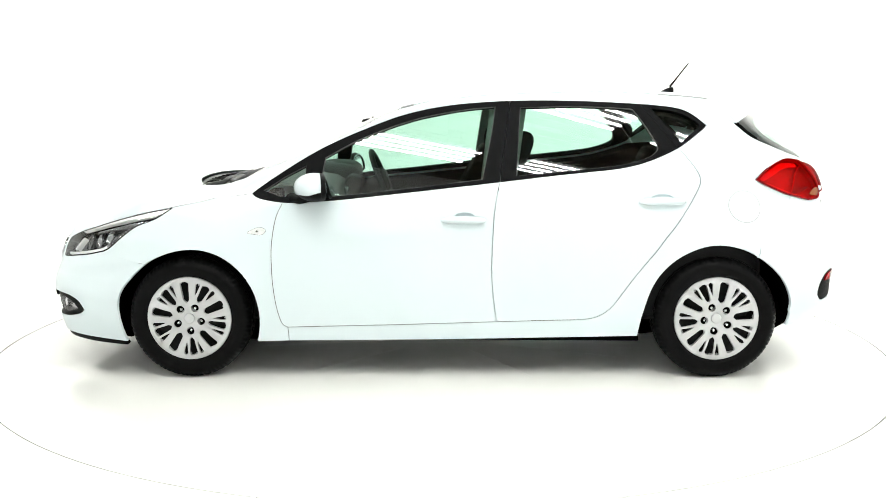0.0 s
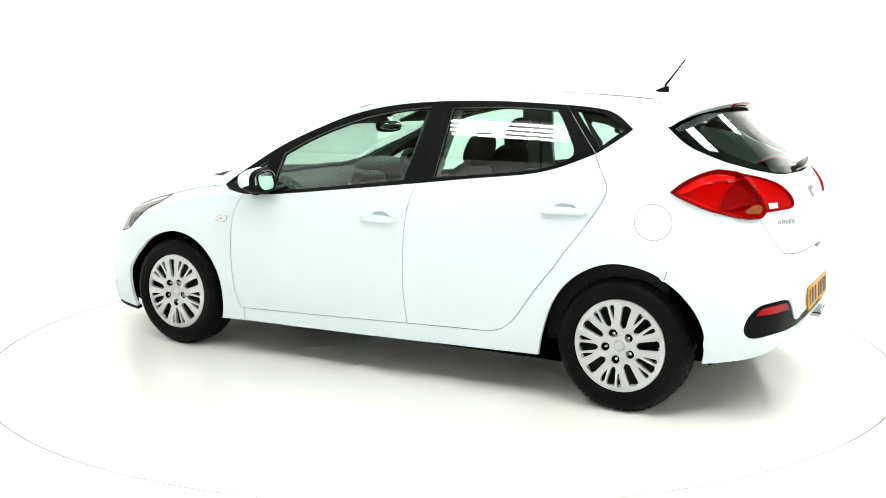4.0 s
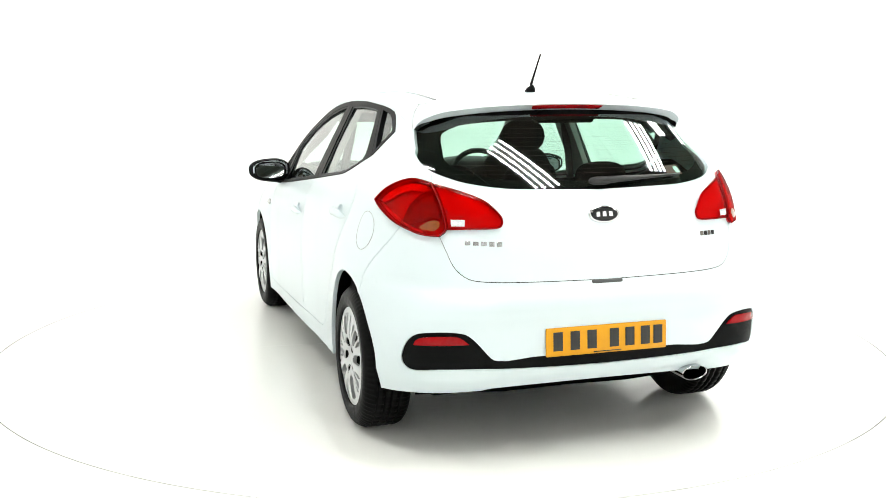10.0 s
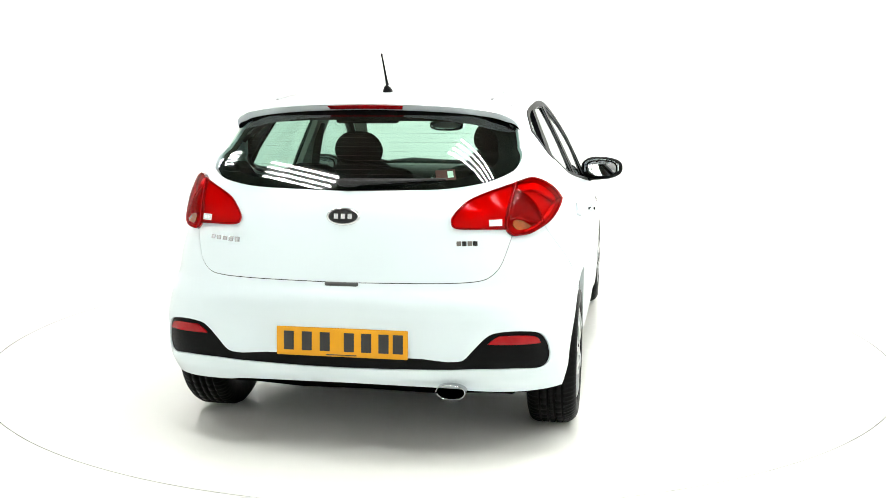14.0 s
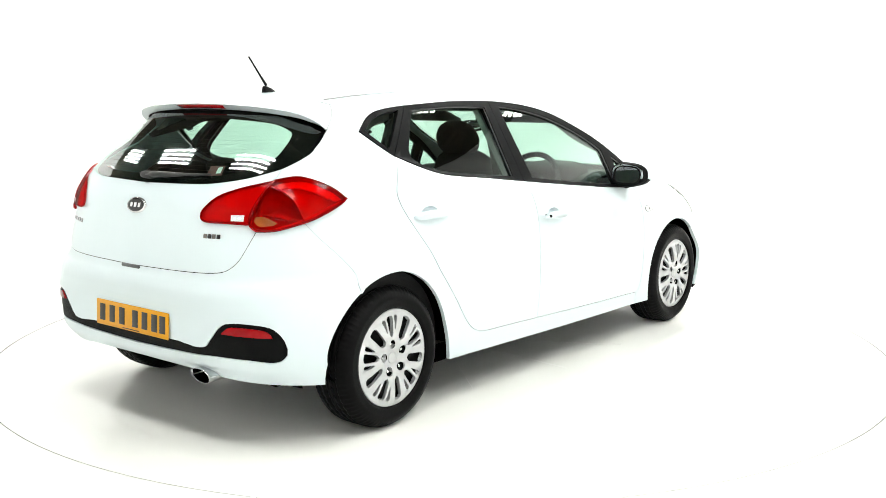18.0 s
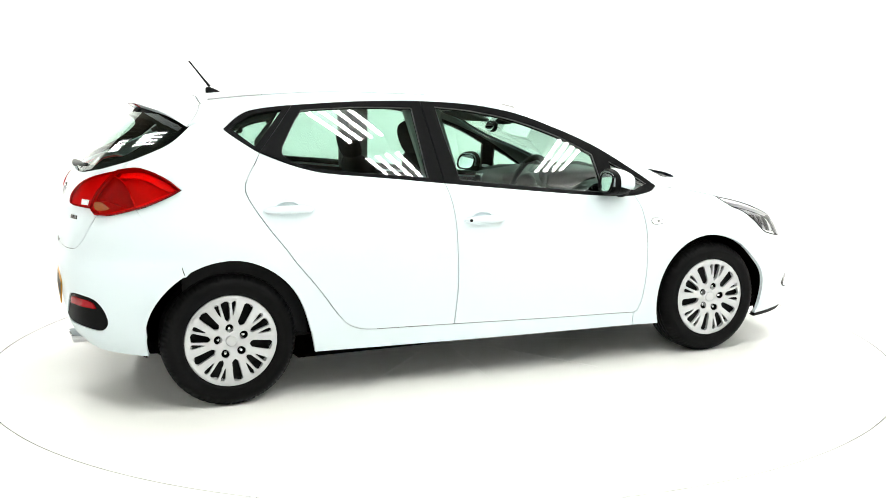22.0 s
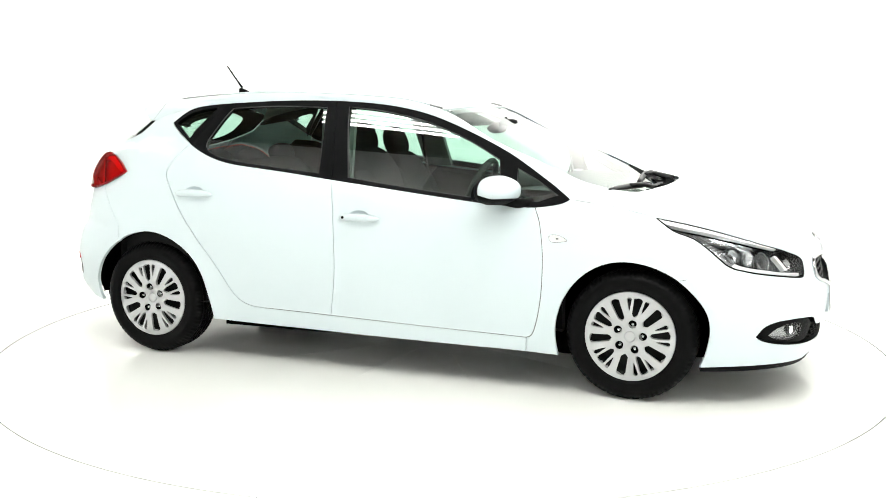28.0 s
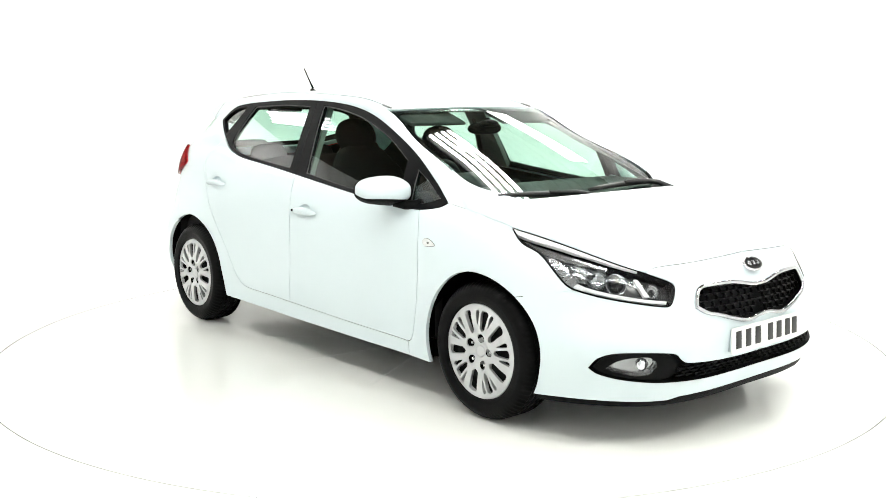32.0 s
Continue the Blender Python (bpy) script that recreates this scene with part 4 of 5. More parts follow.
# underside and arch liners
ub = [(-1.84, .27), (-1.68, .20), (-1.66, .19), (-.99, .14), (-.97, .13), (0, .135), (.95, .135), (.97, .135), (1.66, .145), (1.68, .15), (2.0, .18)]
rows = []
for x, z in ub:
    w = .56 if .98 < abs(x) < 1.67 else .68
    w = w if abs(x) < 1.69 else .62
    rows.append([(x, -w, z + .16), (x, -w, z + .02), (x, -w * .5, z), (x, 0, z + .005), (x, w * .5, z), (x, w, z + .02), (x, w, z + .16)])
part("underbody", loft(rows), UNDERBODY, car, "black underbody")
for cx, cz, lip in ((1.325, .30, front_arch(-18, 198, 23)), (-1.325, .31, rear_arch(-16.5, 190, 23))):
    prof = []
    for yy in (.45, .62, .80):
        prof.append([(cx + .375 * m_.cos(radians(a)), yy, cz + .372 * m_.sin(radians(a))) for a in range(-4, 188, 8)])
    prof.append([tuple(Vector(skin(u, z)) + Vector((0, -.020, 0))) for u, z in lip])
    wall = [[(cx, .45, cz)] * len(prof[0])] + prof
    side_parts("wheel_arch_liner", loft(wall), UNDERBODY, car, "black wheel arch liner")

# ---- wheels ----
def slot(a, r0, r1, w0, w1):
    """A rounded opening in the wheel cover along the direction a."""
    c, s = m_.cos(a), m_.sin(a)
    loc = [(r0 + .000, w0 * .55), (r0 - .006, 0), (r0, -w0 * .55), (r0 + .008, -w0), ((r0 + r1) / 2, -(w0 + w1) / 2), (r1 - .008, -w1), (r1, -w1 * .72), (r1 + .003, 0), (r1, w1 * .72), (r1 - .008, w1), ((r0 + r1) / 2, (w0 + w1) / 2), (r0 + .008, w0)]
    return [(r * c - w * s, r * s + w * c) for r, w in loc]


def dish(a, b):
    r = m_.hypot(a, b)
    return (a, .090 - .6 * max(r - .15, 0) ** 1.5 - .35 * max(.07 - r, 0) + .004 * m_.cos(5 * m_.atan2(b, a)) * min(r / .1, 1) * (r < .19), b)


tyre_profile = [(.190, -.085), (.203, -.096), (.235, -.103), (.272, -.104), (.296, -.097), (.309, -.086), (.3155, -.072), (.317, -.058), (.317, -.052), (.306, -.050), (.306, -.043), (.317, -.042),
                (.3175, -.020), (.306, -.018), (.306, -.009), (.3175, -.008), (.3175, .008), (.306, .009), (.306, .018), (.3175, .020), (.317, .042), (.306, .043), (.306, .050), (.317, .052), (.3165, .056), (.313, .067), (.304, .082), (.291, .095),
                (.272, .104), (.262, .1045), (.258, .1035), (.236, .1025), (.2235, .099), (.2200, .092), (.2190, .076), (.198, .070)]
TK = 240
trows = []
for i, (r, o) in enumerate(tyre_profile):
    row = []
    for j in range(TK):
        rr = r - (.0065 if (o in (-.072, -.086, .067, .082) and j % 3 == 0) else 0.0) - (.0040 if (.0 < abs(o) < .06 and r > .316 and (j + (2 if o > 0 else 0)) % 5 == 0) else 0.0)
        a = 2 * m_.pi * j / TK
        row.append((rr * m_.cos(a), o, rr * m_.sin(a)))
    trows.append(row)
tyre_data = loft(trows, True)
tyre_data = (tyre_data[0], [f[::-1] for f in tyre_data[1]], tyre_data[2])
slots, nuts = [], []
for k in range(5):
    a = radians(90 + 72 * k)
    slots.append(slot(a + radians(36), .089, .188, .0160, .0225))
    slots.append(slot(a, .101, .188, .0128, .0210))
    for sg in (1, -1):
        slots.append(slot(a + sg * .232, .130, .187, .0042, .0106))
    nuts.append((.0640 * m_.cos(a), .0640 * m_.sin(a)))
nut_holes = [[(x + .0195 * m_.cos(2 * m_.pi * j / 14), y + .0195 * m_.sin(2 * m_.pi * j / 14)) for j in range(14)] for x, y in nuts]
cover_outer = [(.2125 * m_.cos(2 * m_.pi * j / 72), .2125 * m_.sin(2 * m_.pi * j / 72)) for j in range(72)]
cover_data = sheet(dish, cover_outer, slots + nut_holes, .02, 0, .016, None, True)
cover_data = moved(cover_data, Matrix.Diagonal((1.04, 1, 1.04, 1)))
cover_lip = lathe([(.222, .060), (.223, .0750), (.221, .0785), (.216, .079), (.214, .0745)], 72)
steel_data = lathe([(.0, .052), (.05, .050), (.09, .040), (.15, .030), (.185, .045), (.198, .075), (.198, -.08), (.18, -.085), (.17, -.02), (.0, -.02)], 48)
nut_data = lathe([(.0, .082), (.006, .082), (.0085, .078), (.0105, .074), (.0105, .055)], 6)
nut_well = lathe([(.0195, .086), (.0185, .06), (.0, .055)], 14)
cap_data = lathe([(.0, .0795), (.022, .0795), (.027, .0780), (.028, .068)], 28)


COVER_AT = Matrix.Translation((0, .012, 0)) @ Matrix.Diagonal((.98, 1, .98, 1))


def wheel(x, y, z, turn, lean, label):
    w = part("wheel", (steel_data[0], [f[::-1] for f in steel_data[1]], steel_data[2]), WHEEL_STEEL, car, label)
    w.location = (x + CAR_X, y + CAR_Y, z)
    w.rotation_euler = Euler((0, radians(lean), radians(turn)))
    w.scale = (.973, 1, .973)
    part("tyre", tyre_data, RUBBER, w, "black rubber tyre with grooved tread")
    part("wheel_cover", moved(joined(cover_data, (cover_lip[0], [f[::-1] for f in cover_lip[1]], cover_lip[2])), COVER_AT), TRIM_SILVER, w, "silver plastic wheel cover with slots")
    part("centre_cap", moved((cap_data[0], [f[::-1] for f in cap_data[1]], cap_data[2]), COVER_AT), TRIM_SILVER, w)
    for nx, nz in nuts:
        m = Matrix.Translation((nx, .012, nz))
        part("wheel_nut", moved((nut_data[0], [f[::-1] for f in nut_data[1]], nut_data[2]), m), CHROME, w, "chrome wheel nut")
        part("nut_well", moved(nut_well, m), BLACK_PLASTIC, w)
    bw = box((.012, .006, .02), (.16, .058, .10))
    part("balance_weight", bw, SILVER_BADGE, w, smooth=False)


for x, sd, a in ((1.325, 1, 60), (-1.325, 1, 43), (1.325, -1, 6), (-1.325, -1, 26)):
    wheel(x, .770 * sd, .3085, 0 if sd > 0 else 180, a - 90, "road wheel with silver cover and black tyre")


# ---- helpers for fittings on the skin ----
def u_at(y, z, rear):
    """The u at which the tail or nose has that half width."""
    lo, hi = (TAIL, -1.2) if rear else (NOSE, 1.4)
    for _ in range(40):
        m = (lo + hi) / 2
        if skin(m, z)[1] < abs(y):
            lo = m
        else:
            hi = m
    return (lo + hi) / 2


def on_skin(y, z, rear, lift=0.0):
    """Place and normal on the tail or nose at that y and height."""
    u = u_at(y, z, rear)
    n = skin_normal(u if abs(y) > .02 else u + (.03 if rear else -.03), z)
    if abs(y) <= .02:
        n.y = 0
        n.normalize()
    p = Vector(skin(u, z))
    if y < 0:
        p.y, n.y = -p.y, -n.y
    return p + n * lift, n


def facing(p, n):
    """A frame at p: x to the right as seen from outside, y up the surface, z out."""
    up = Vector((0, 0, 1)) - n * n.z
    up.normalize()
    right = up.cross(n)
    m = Matrix((right, up, n)).transposed().to_4x4()
    m.translation = p
    return m


def oval(rx, ry, h, k=32, edge=.3):
    rows = [[(rx * m_.cos(a), ry * m_.sin(a), 0) for a in [2 * m_.pi * j / k for j in range(k)]]]
    for s, z in ((1.0, h * .6), (1 - edge * .3, h * .92), (1 - edge, h), (.001, h)):
        rows.append([(rx * s * m_.cos(a), ry * s * m_.sin(a), z) for a in [2 * m_.pi * j / k for j in range(k)]])
    return loft(rows, True)


def plaque(w, h, d, m, bevel=.001):
    b = box((w, h, d), (0, 0, d / 2), bevel)
    b.transform(m)
    return b


# ---- rear lamps: a red cover over shaped insides ----
for nm, sd in SIDES:
    fix = (lambda d: d) if sd > 0 else mirrored
    body_ring = ring(TAIL_BODY_TOP, TAIL_BODY_LOW, TAIL_SPLIT)
    lamp = part("rear_lamp", fix(skin_sheet(body_ring, gap=.004, lift=-.020, rim=-.030, step=.03)), RED_INNER, car, "red rear lamp wrapping round the corner")
    part("lamp_back", fix(skin_sheet(body_ring, gap=.002, lift=-.026, rim=0, step=.05)), UNDERBODY, lamp, "black lamp housing")
    part("lamp_cover", fix(skin_sheet(body_ring, gap=.003, lift=.020, rim=.016, step=.03)), RED_COVER, lamp, "glossy red lens")
    part("lamp_edge", fix(tube([tuple(Vector(skin(*p)) + skin_normal(*p) * .012) for p in inset(body_ring, .003)], .0042, 6, True)), RED_LENS, lamp, "red edge of the lens")
    inner = ring(path([(-1.835, 1.062), (-1.765, 1.040), (-1.705, .998), (-1.672, .950), (-1.668, .925), (-1.70, .922), (-1.77, .940), (-1.83, .952), (-1.868, .950), (-1.862, .99), (-1.835, 1.062)], 4))
    part("bowl_edge", fix(tube([tuple(Vector(skin(*p)) + skin_normal(*p) * .004) for p in path([(-1.835, 1.062), (-1.765, 1.040), (-1.705, .998), (-1.672, .950), (-1.66, .925)], 4)], .003, 6)), RED_INNER, lamp)
    cu, cz = sum(p[0] for p in inner) / len(inner), sum(p[1] for p in inner) / len(inner)
    hollow = [[tuple(Vector(skin(cu + (p[0] - cu) * k, cz + (p[1] - cz) * k)) - skin_normal(cu, cz) * dep) for p in inner] for k, dep in ((1, .002), (.94, .010), (.7, .016), (.4, .0185), (.01, .0195))]
    part("brake_bowl", fix(loft(hollow, True)), RED_BOWL, lamp, "dark brake light bowl")
    top_guide = ring(path([(-1.80, 1.074), (-1.704, 1.080), (-1.637, 1.066), (-1.56, 1.034), (-1.506, 1.001)], 3), path([(-1.53, .994), (-1.575, 1.012), (-1.64, 1.040), (-1.71, 1.056), (-1.80, 1.054)], 3))
    part("upper_guide", fix(skin_sheet(top_guide, gap=0, lift=-.004, rim=.012, step=.03)), LAMP_WHITE, lamp, "bright upper light guide")
    low_guide = ring(path([(-1.506, .995), (-1.53, .980), (-1.62, .937), (-1.71, .912), (-1.78, .898)], 3), path([(-1.78, .904), (-1.71, .919), (-1.63, .944), (-1.55, .980)], 3))
    part("lower_guide", fix(skin_sheet(low_guide, gap=0, lift=-.004, rim=.012, step=.03)), LAMP_WHITE, lamp, "bright lower light guide")
    amber = ring(path([(-1.79, .910), (-1.85, .908), (-1.872, .925), (-1.866, .944), (-1.83, .944), (-1.795, .930), (-1.775, .918)], 3))
    part("indicator_lens", fix(skin_sheet(amber, gap=0, lift=.0208, rim=.003, step=.03)), AMBER_LENS, lamp, "amber indicator lens")
    gate_lamp_ring = ring(TAIL_GATE, TAIL_SPLIT[4:])
    lamp2 = part("tailgate_lamp", fix(skin_sheet(gate_lamp_ring, gap=.004, lift=-.010, rim=-.020, step=.03)), RED_INNER, tailgate, "red lamp on the tailgate")
    part("lamp_back", fix(skin_sheet(gate_lamp_ring, gap=.002, lift=-.016, rim=0, step=.05)), UNDERBODY, lamp2, "black lamp housing")
    part("lamp_cover", fix(skin_sheet(gate_lamp_ring, gap=.003, lift=.013, rim=.010, step=.03)), RED_COVER, lamp2, "glossy red lens")
    part("lamp_edge", fix(tube([tuple(Vector(skin(*p)) + skin_normal(*p) * .006) for p in inset(gate_lamp_ring, .003)], .0042, 6, True)), RED_LENS, lamp2, "red edge of the lens")
    rev = [(-1.925, .928), (-1.99, .929), (-1.99, .952), (-1.922, .952)]
    part("reversing_lens", fix(skin_sheet(rev, gap=0, lift=.0138, rim=.003, step=.03)), CLEAR_LENS, lamp2, "clear reversing light lens")
    for uu, zz, ru, rz in ((-1.945, .940, .010, .006), (-1.968, .940, .007, .005)):
        part("reversing_bulb", fix(skin_sheet(arc(uu, zz, ru, rz, 0, 360, 12)[:-1], gap=0, lift=.0152, rim=.001, step=.03)), LAMP_WHITE, lamp2)
    fogl = ring(path([(-2.01, .932), (-2.11, .934), (-2.155, .943), (-2.150, .960), (-2.10, .966), (-2.02, .962), (-2.00, .945), (-2.01, .932)], 3))
    part("fog_bowl", fix(skin_sheet(fogl, gap=0, lift=-.002, rim=.008, step=.03)), RED_BOWL, lamp2, "darker red fog light bowl")
    shelf_r = ring(path([(-1.90, .975), (-2.0, .985), (-2.10, .985), (-2.15, .975), (-2.10, 1.000), (-2.0, 1.022), (-1.89, 1.035), (-1.90, .975)], 3))
    part("tail_guide", fix(skin_sheet(shelf_r, gap=0, lift=-.003, rim=.008, step=.03)), LAMP_WHITE, lamp2, "bright tail light guide")

# ---- headlamps ----
head_ring = ring(LIGHT_LOW, LIGHT_FRONT, LIGHT_TOP)


def sphere_cap(p, n, r, depth, k=20):
    rows = []
    for i in range(7):
        b = m_.pi / 2 * i / 6
        rows.append([(r * m_.cos(b) * m_.cos(a), r * m_.cos(b) * m_.sin(a), depth * m_.sin(b)) for a in [2 * m_.pi * j / k for j in range(k)]])
    return moved(loft(rows, True), facing(p, n))


for nm, sd in SIDES:
    fix = (lambda d: d) if sd > 0 else mirrored
    lamp = part("headlamp", fix(skin_sheet(head_ring, gap=.004, lift=-.060, rim=-.056, step=.04)), LAMP_BACK, car, "clear swept-back headlamp with chrome bowls")
    part("lamp_cover", fix(skin_sheet(head_ring, gap=.005, lift=.003, rim=0, step=.04)), GLASS_CLEAR, lamp, "clear lamp cover")
    part("lamp_seal", fix(tube([tuple(Vector(skin(*p)) + skin_normal(*p) * -.001) for p in inset(head_ring, .003)], .0034, 6, True)), BLACK_PLASTIC, lamp, "black rubber seal round the lamp")
    up_strip = ring(LIGHT_TOP[::-1][:-1], path([(2.02, .706), (1.93, .728), (1.82, .760), (1.72, .790), (1.62, .812), (1.56, .828)], 3))
    part("upper_strip", fix(skin_sheet(up_strip, gap=.0025, lift=.000, rim=.02, step=.04)), LAMP_WHITE, lamp, "white upper light guide")
    rib_band = ring(path([(1.585, .815), (1.62, .803), (1.72, .780), (1.82, .750), (1.90, .728)], 3), path([(1.90, .716), (1.82, .735), (1.76, .745), (1.69, .762), (1.64, .785)], 3))
    part("ribbed_band", fix(skin_sheet(rib_band, gap=0, lift=-.016, rim=.02, step=.03)), FOG_BACK, lamp, "silver ribbed band")
    low_strip = ring(path([(1.765, .648), (1.80, .638), (1.90, .619), (2.03, .601), (2.155, .588)], 4), path([(2.160, .601), (2.03, .614), (1.90, .633), (1.82, .650), (1.785, .664)], 4))
    side_refl = ring(path([(1.645, .765), (1.700, .698), (1.745, .656), (1.765, .648)], 4), path([(1.785, .664), (1.775, .682), (1.745, .722), (1.70, .765)], 4))
    part("side_reflector", fix(skin_sheet(side_refl, gap=0, lift=-.020, rim=.03, step=.03)), FOG_BACK, lamp, "silver ribbed side reflector")
    for k in range(7):
        q = .08 + .13 * k
        a, b = (1.648 + .10 * q, .760 - .105 * q), (1.697 + .075 * q, .762 - .085 * q)
        part("reflector_rib", fix(tube([tuple(Vector(skin(*w)) + skin_normal(*w) * -.019) for w in (a, ((a[0] + b[0]) / 2, (a[1] + b[1]) / 2), b)], .003, 6)), CHROME, lamp)
    part("light_guide", fix(skin_sheet(low_strip, gap=0, lift=-.018, rim=.03, step=.04)), LAMP_WHITE, lamp, "white running-light guide")
    dark_r = ring(path([(1.955, .712), (2.05, .690), (2.14, .668), (2.178, .648)], 3), path([(2.178, .648), (2.180, .615), (2.165, .602), (2.03, .616), (1.945, .632), (1.935, .67), (1.955, .712)], 3))
    part("dark_bezel", fix(skin_sheet(dark_r, gap=0, lift=-.046, rim=.01, step=.03)), LAMP_DARK, lamp, "dark inner bezel")
    for u, z, r, d, mt, nmm, off in ((1.790, .706, .045, -.034, LAMP_BOWL, "side_bowl", -.022), (1.862, .688, .040, -.028, LAMP_BOWL, "side_bowl", -.026), (1.935, .670, .043, -.016, LAMP_DARK, "projector_ring", -.024), (1.935, .670, .031, .014, BLACK_GLOSS, "projector_lens", -.036), (2.090, .645, .032, -.022, FOG_BACK, "indicator_bowl", -.026)):
        n = skin_normal(u, z)
        c, way = Vector(skin(u, z)) + n * off, (n * .75 + Vector((.4, 0, 0))).normalized()
        bowl = part(nmm, fix(sphere_cap(c, way, r, d)), mt, lamp)
        if nmm == "projector_ring":
            m = facing(c, way)
            part("bowl_rim", fix(tube([tuple(m @ Vector((r * m_.cos(a), r * m_.sin(a), 0))) for a in [2 * m_.pi * j / 24 for j in range(24)]], .0020, 6, True)), LAMP_BOWL, bowl)
    fin = [(2.005, .690), (2.022, .688), (2.078, .622), (2.055, .622)]
    part("lamp_fin", fix(skin_sheet(fin, gap=0, lift=-.020, rim=.03, step=.04)), LAMP_WHITE, lamp, "white fin between the bowls")
    for k in range(6):
        u = 1.735 + .011 * k
        part("reflector_rib", fix(skin_sheet([(u, .740 - .02 * k / 5), (u + .006, .740 - .02 * k / 5), (u + .022, .676), (u + .016, .676)], gap=0, lift=-.044, rim=.012, step=.05)), CHROME, lamp)

# ---- grille and intake ----
def inside(p, poly):
    c = False
    for i in range(len(poly)):
        (x1, y1), (x2, y2) = poly[i - 1], poly[i]
        if (y1 > p[1]) != (y2 > p[1]) and p[0] < (x2 - x1) * (p[1] - y1) / (y2 - y1) + x1:
            c = not c
    return c


def honeycomb(poly, cu, cz, bar, front, back):
    """Bars of a flat honeycomb, laid on the skin and mirrored."""
    pts, fs = [], []
    lo_u, hi_u = min(p[0] for p in poly), max(p[0] for p in poly)
    lo_z, hi_z = min(p[1] for p in poly), max(p[1] for p in poly)
    for j in range(int((hi_z - lo_z) / cz) + 2):
        for i in range(int((hi_u - lo_u) / cu) + 2):
            c = (NOSE - (i + .5 * (j % 2)) * cu, lo_z + j * cz)
            hexa = [(c[0] - cu * .32, c[1] - cz * .5), (c[0] + cu * .32, c[1] - cz * .5), (c[0] + cu * .5, c[1]), (c[0] + cu * .32, c[1] + cz * .5)]
            for a, b in ((0, 1), (1, 2), (2, 3)):
                p, q = hexa[a], hexa[b]
                if p[0] > NOSE or q[0] > NOSE or not (inside(p, poly) and inside(q, poly)):
                    continue
                d = np.array((q[0] - p[0], q[1] - p[1]))
                d = d / np.linalg.norm(d)
                o = np.array((-d[1], d[0])) * bar
                cs = [np.array(p) + o, np.array(q) + o, np.array(q) - o, np.array(p) - o]
                k = len(pts)
                for lift in (front, back):
                    for e in cs:
                        u = min(max(e[0], 1.2), NOSE)
                        s = np.array(skin(u, e[1]))
                        pts.append((s[0] + lift * .94, s[1], s[2]))
                fs += [[k, k + 1, k + 2, k + 3], [k, k + 4, k + 5, k + 1], [k + 2, k + 6, k + 7, k + 3]]
    n = len(pts)
    pts = pts + [(x, -y, z) for x, y, z in pts]
    fs = fs + [[i + n for i in f[::-1]] for f in fs]
    return pts, fs, 0


grille_ring = ring(GRILLE_TOP, GRILLE_LOW)
grille = part("grille", skin_sheet(grille_ring, gap=0, lift=-.050, rim=-.048, whole=True), BLACK_PLASTIC, car, "black honeycomb grille in a chrome frame")
part("honeycomb", honeycomb(inset(grille_ring, .004),   .066, .026, .0022, -.020, -.034), HONEYCOMB, grille, "gloss black honeycomb", smooth=False)
loop3 = [Vector(skin(*p)) for p in inset(grille_ring, .004) if p[0] < NOSE - .002]
half_loop = [p + Vector((.004, 0, 0)) for p in loop3]
full_loop = half_loop + [Vector((p.x, -p.y, p.z)) for p in half_loop[::-1]]
part("grille_frame", tube([tuple(p) for p in full_loop], .0095, 8, True), GRILLE_CHROME, grille, "chrome grille surround")
intake_ring = ring(INTAKE_TOP, INTAKE_LOW)
intake = part("lower_intake", skin_sheet(intake_ring, gap=0, lift=-.045, rim=-.044, whole=True), BLACK_PLASTIC, front_bumper, "black lower intake with lamp pockets")
mesh_ring = ring([(2.215, .290), (2.20, .36), (2.245, .348), (2.392, .338), (2.6, .332), (NOSE, .332), (NOSE, .277), (2.6, .276), (2.406, .276)])
part("intake_mesh", honeycomb(mesh_ring, .056, .0150, .0022, -.014, -.030), BLACK_PLASTIC, front_bumper, "black intake mesh", smooth=False)
for nm, sd in SIDES:
    fix = (lambda d: d) if sd > 0 else mirrored
    pocket = ring(path([(1.845, .337), (1.875, .372), (1.93, .394), (2.03, .400), (2.14, .394), (2.185, .372), (2.205, .330), (2.17, .288), (2.08, .284), (1.95, .300), (1.87, .318), (1.845, .337)], 3))
    lens_ring = ring(path([(1.895, .333), (1.93, .362), (1.99, .380), (2.06, .383), (2.095, .365), (2.105, .340), (2.08, .310), (2.02, .302), (1.95, .314), (1.895, .333)], 3))
    fog = part("fog_lamp", fix(skin_sheet(pocket, [lens_ring], gap=0, lift=-.016, rim=.02, step=.03)), BLACK_PLASTIC, front_bumper, "clear front fog lamp in a black pocket")
    part("fog_bowl", fix(skin_sheet(lens_ring, gap=0, lift=-.040, rim=-.024, step=.03)), FOG_BACK, fog, "chrome fog lamp bowl")
    n = skin_normal(2.045, .345)
    part("fog_bulb", fix(sphere_cap(Vector(skin(2.045, .345)) + n * -.038, Vector((1, .15, 0)).normalized(), .028, .016)), CHROME, fog)
    part("fog_cover", fix(skin_sheet(lens_ring, gap=-.001, lift=-.015, rim=0, step=.03)), GLASS_CLEAR, fog, "clear fog lamp cover")

# ---- plates, badges, small rear and front fittings ----
def plate_bars(parent, m, w, h):
    """Plain dark bars where the plate's characters stand."""
    xs = [-.210, -.138, -.066, .030, .098, .166, .222]
    for k, x in enumerate(xs[:7]):
        part("plate_mark", plaque(.040, h * .66, .0012, m @ Matrix.Translation((x * w / .52, .002, .0062)), .0003), INK, parent)


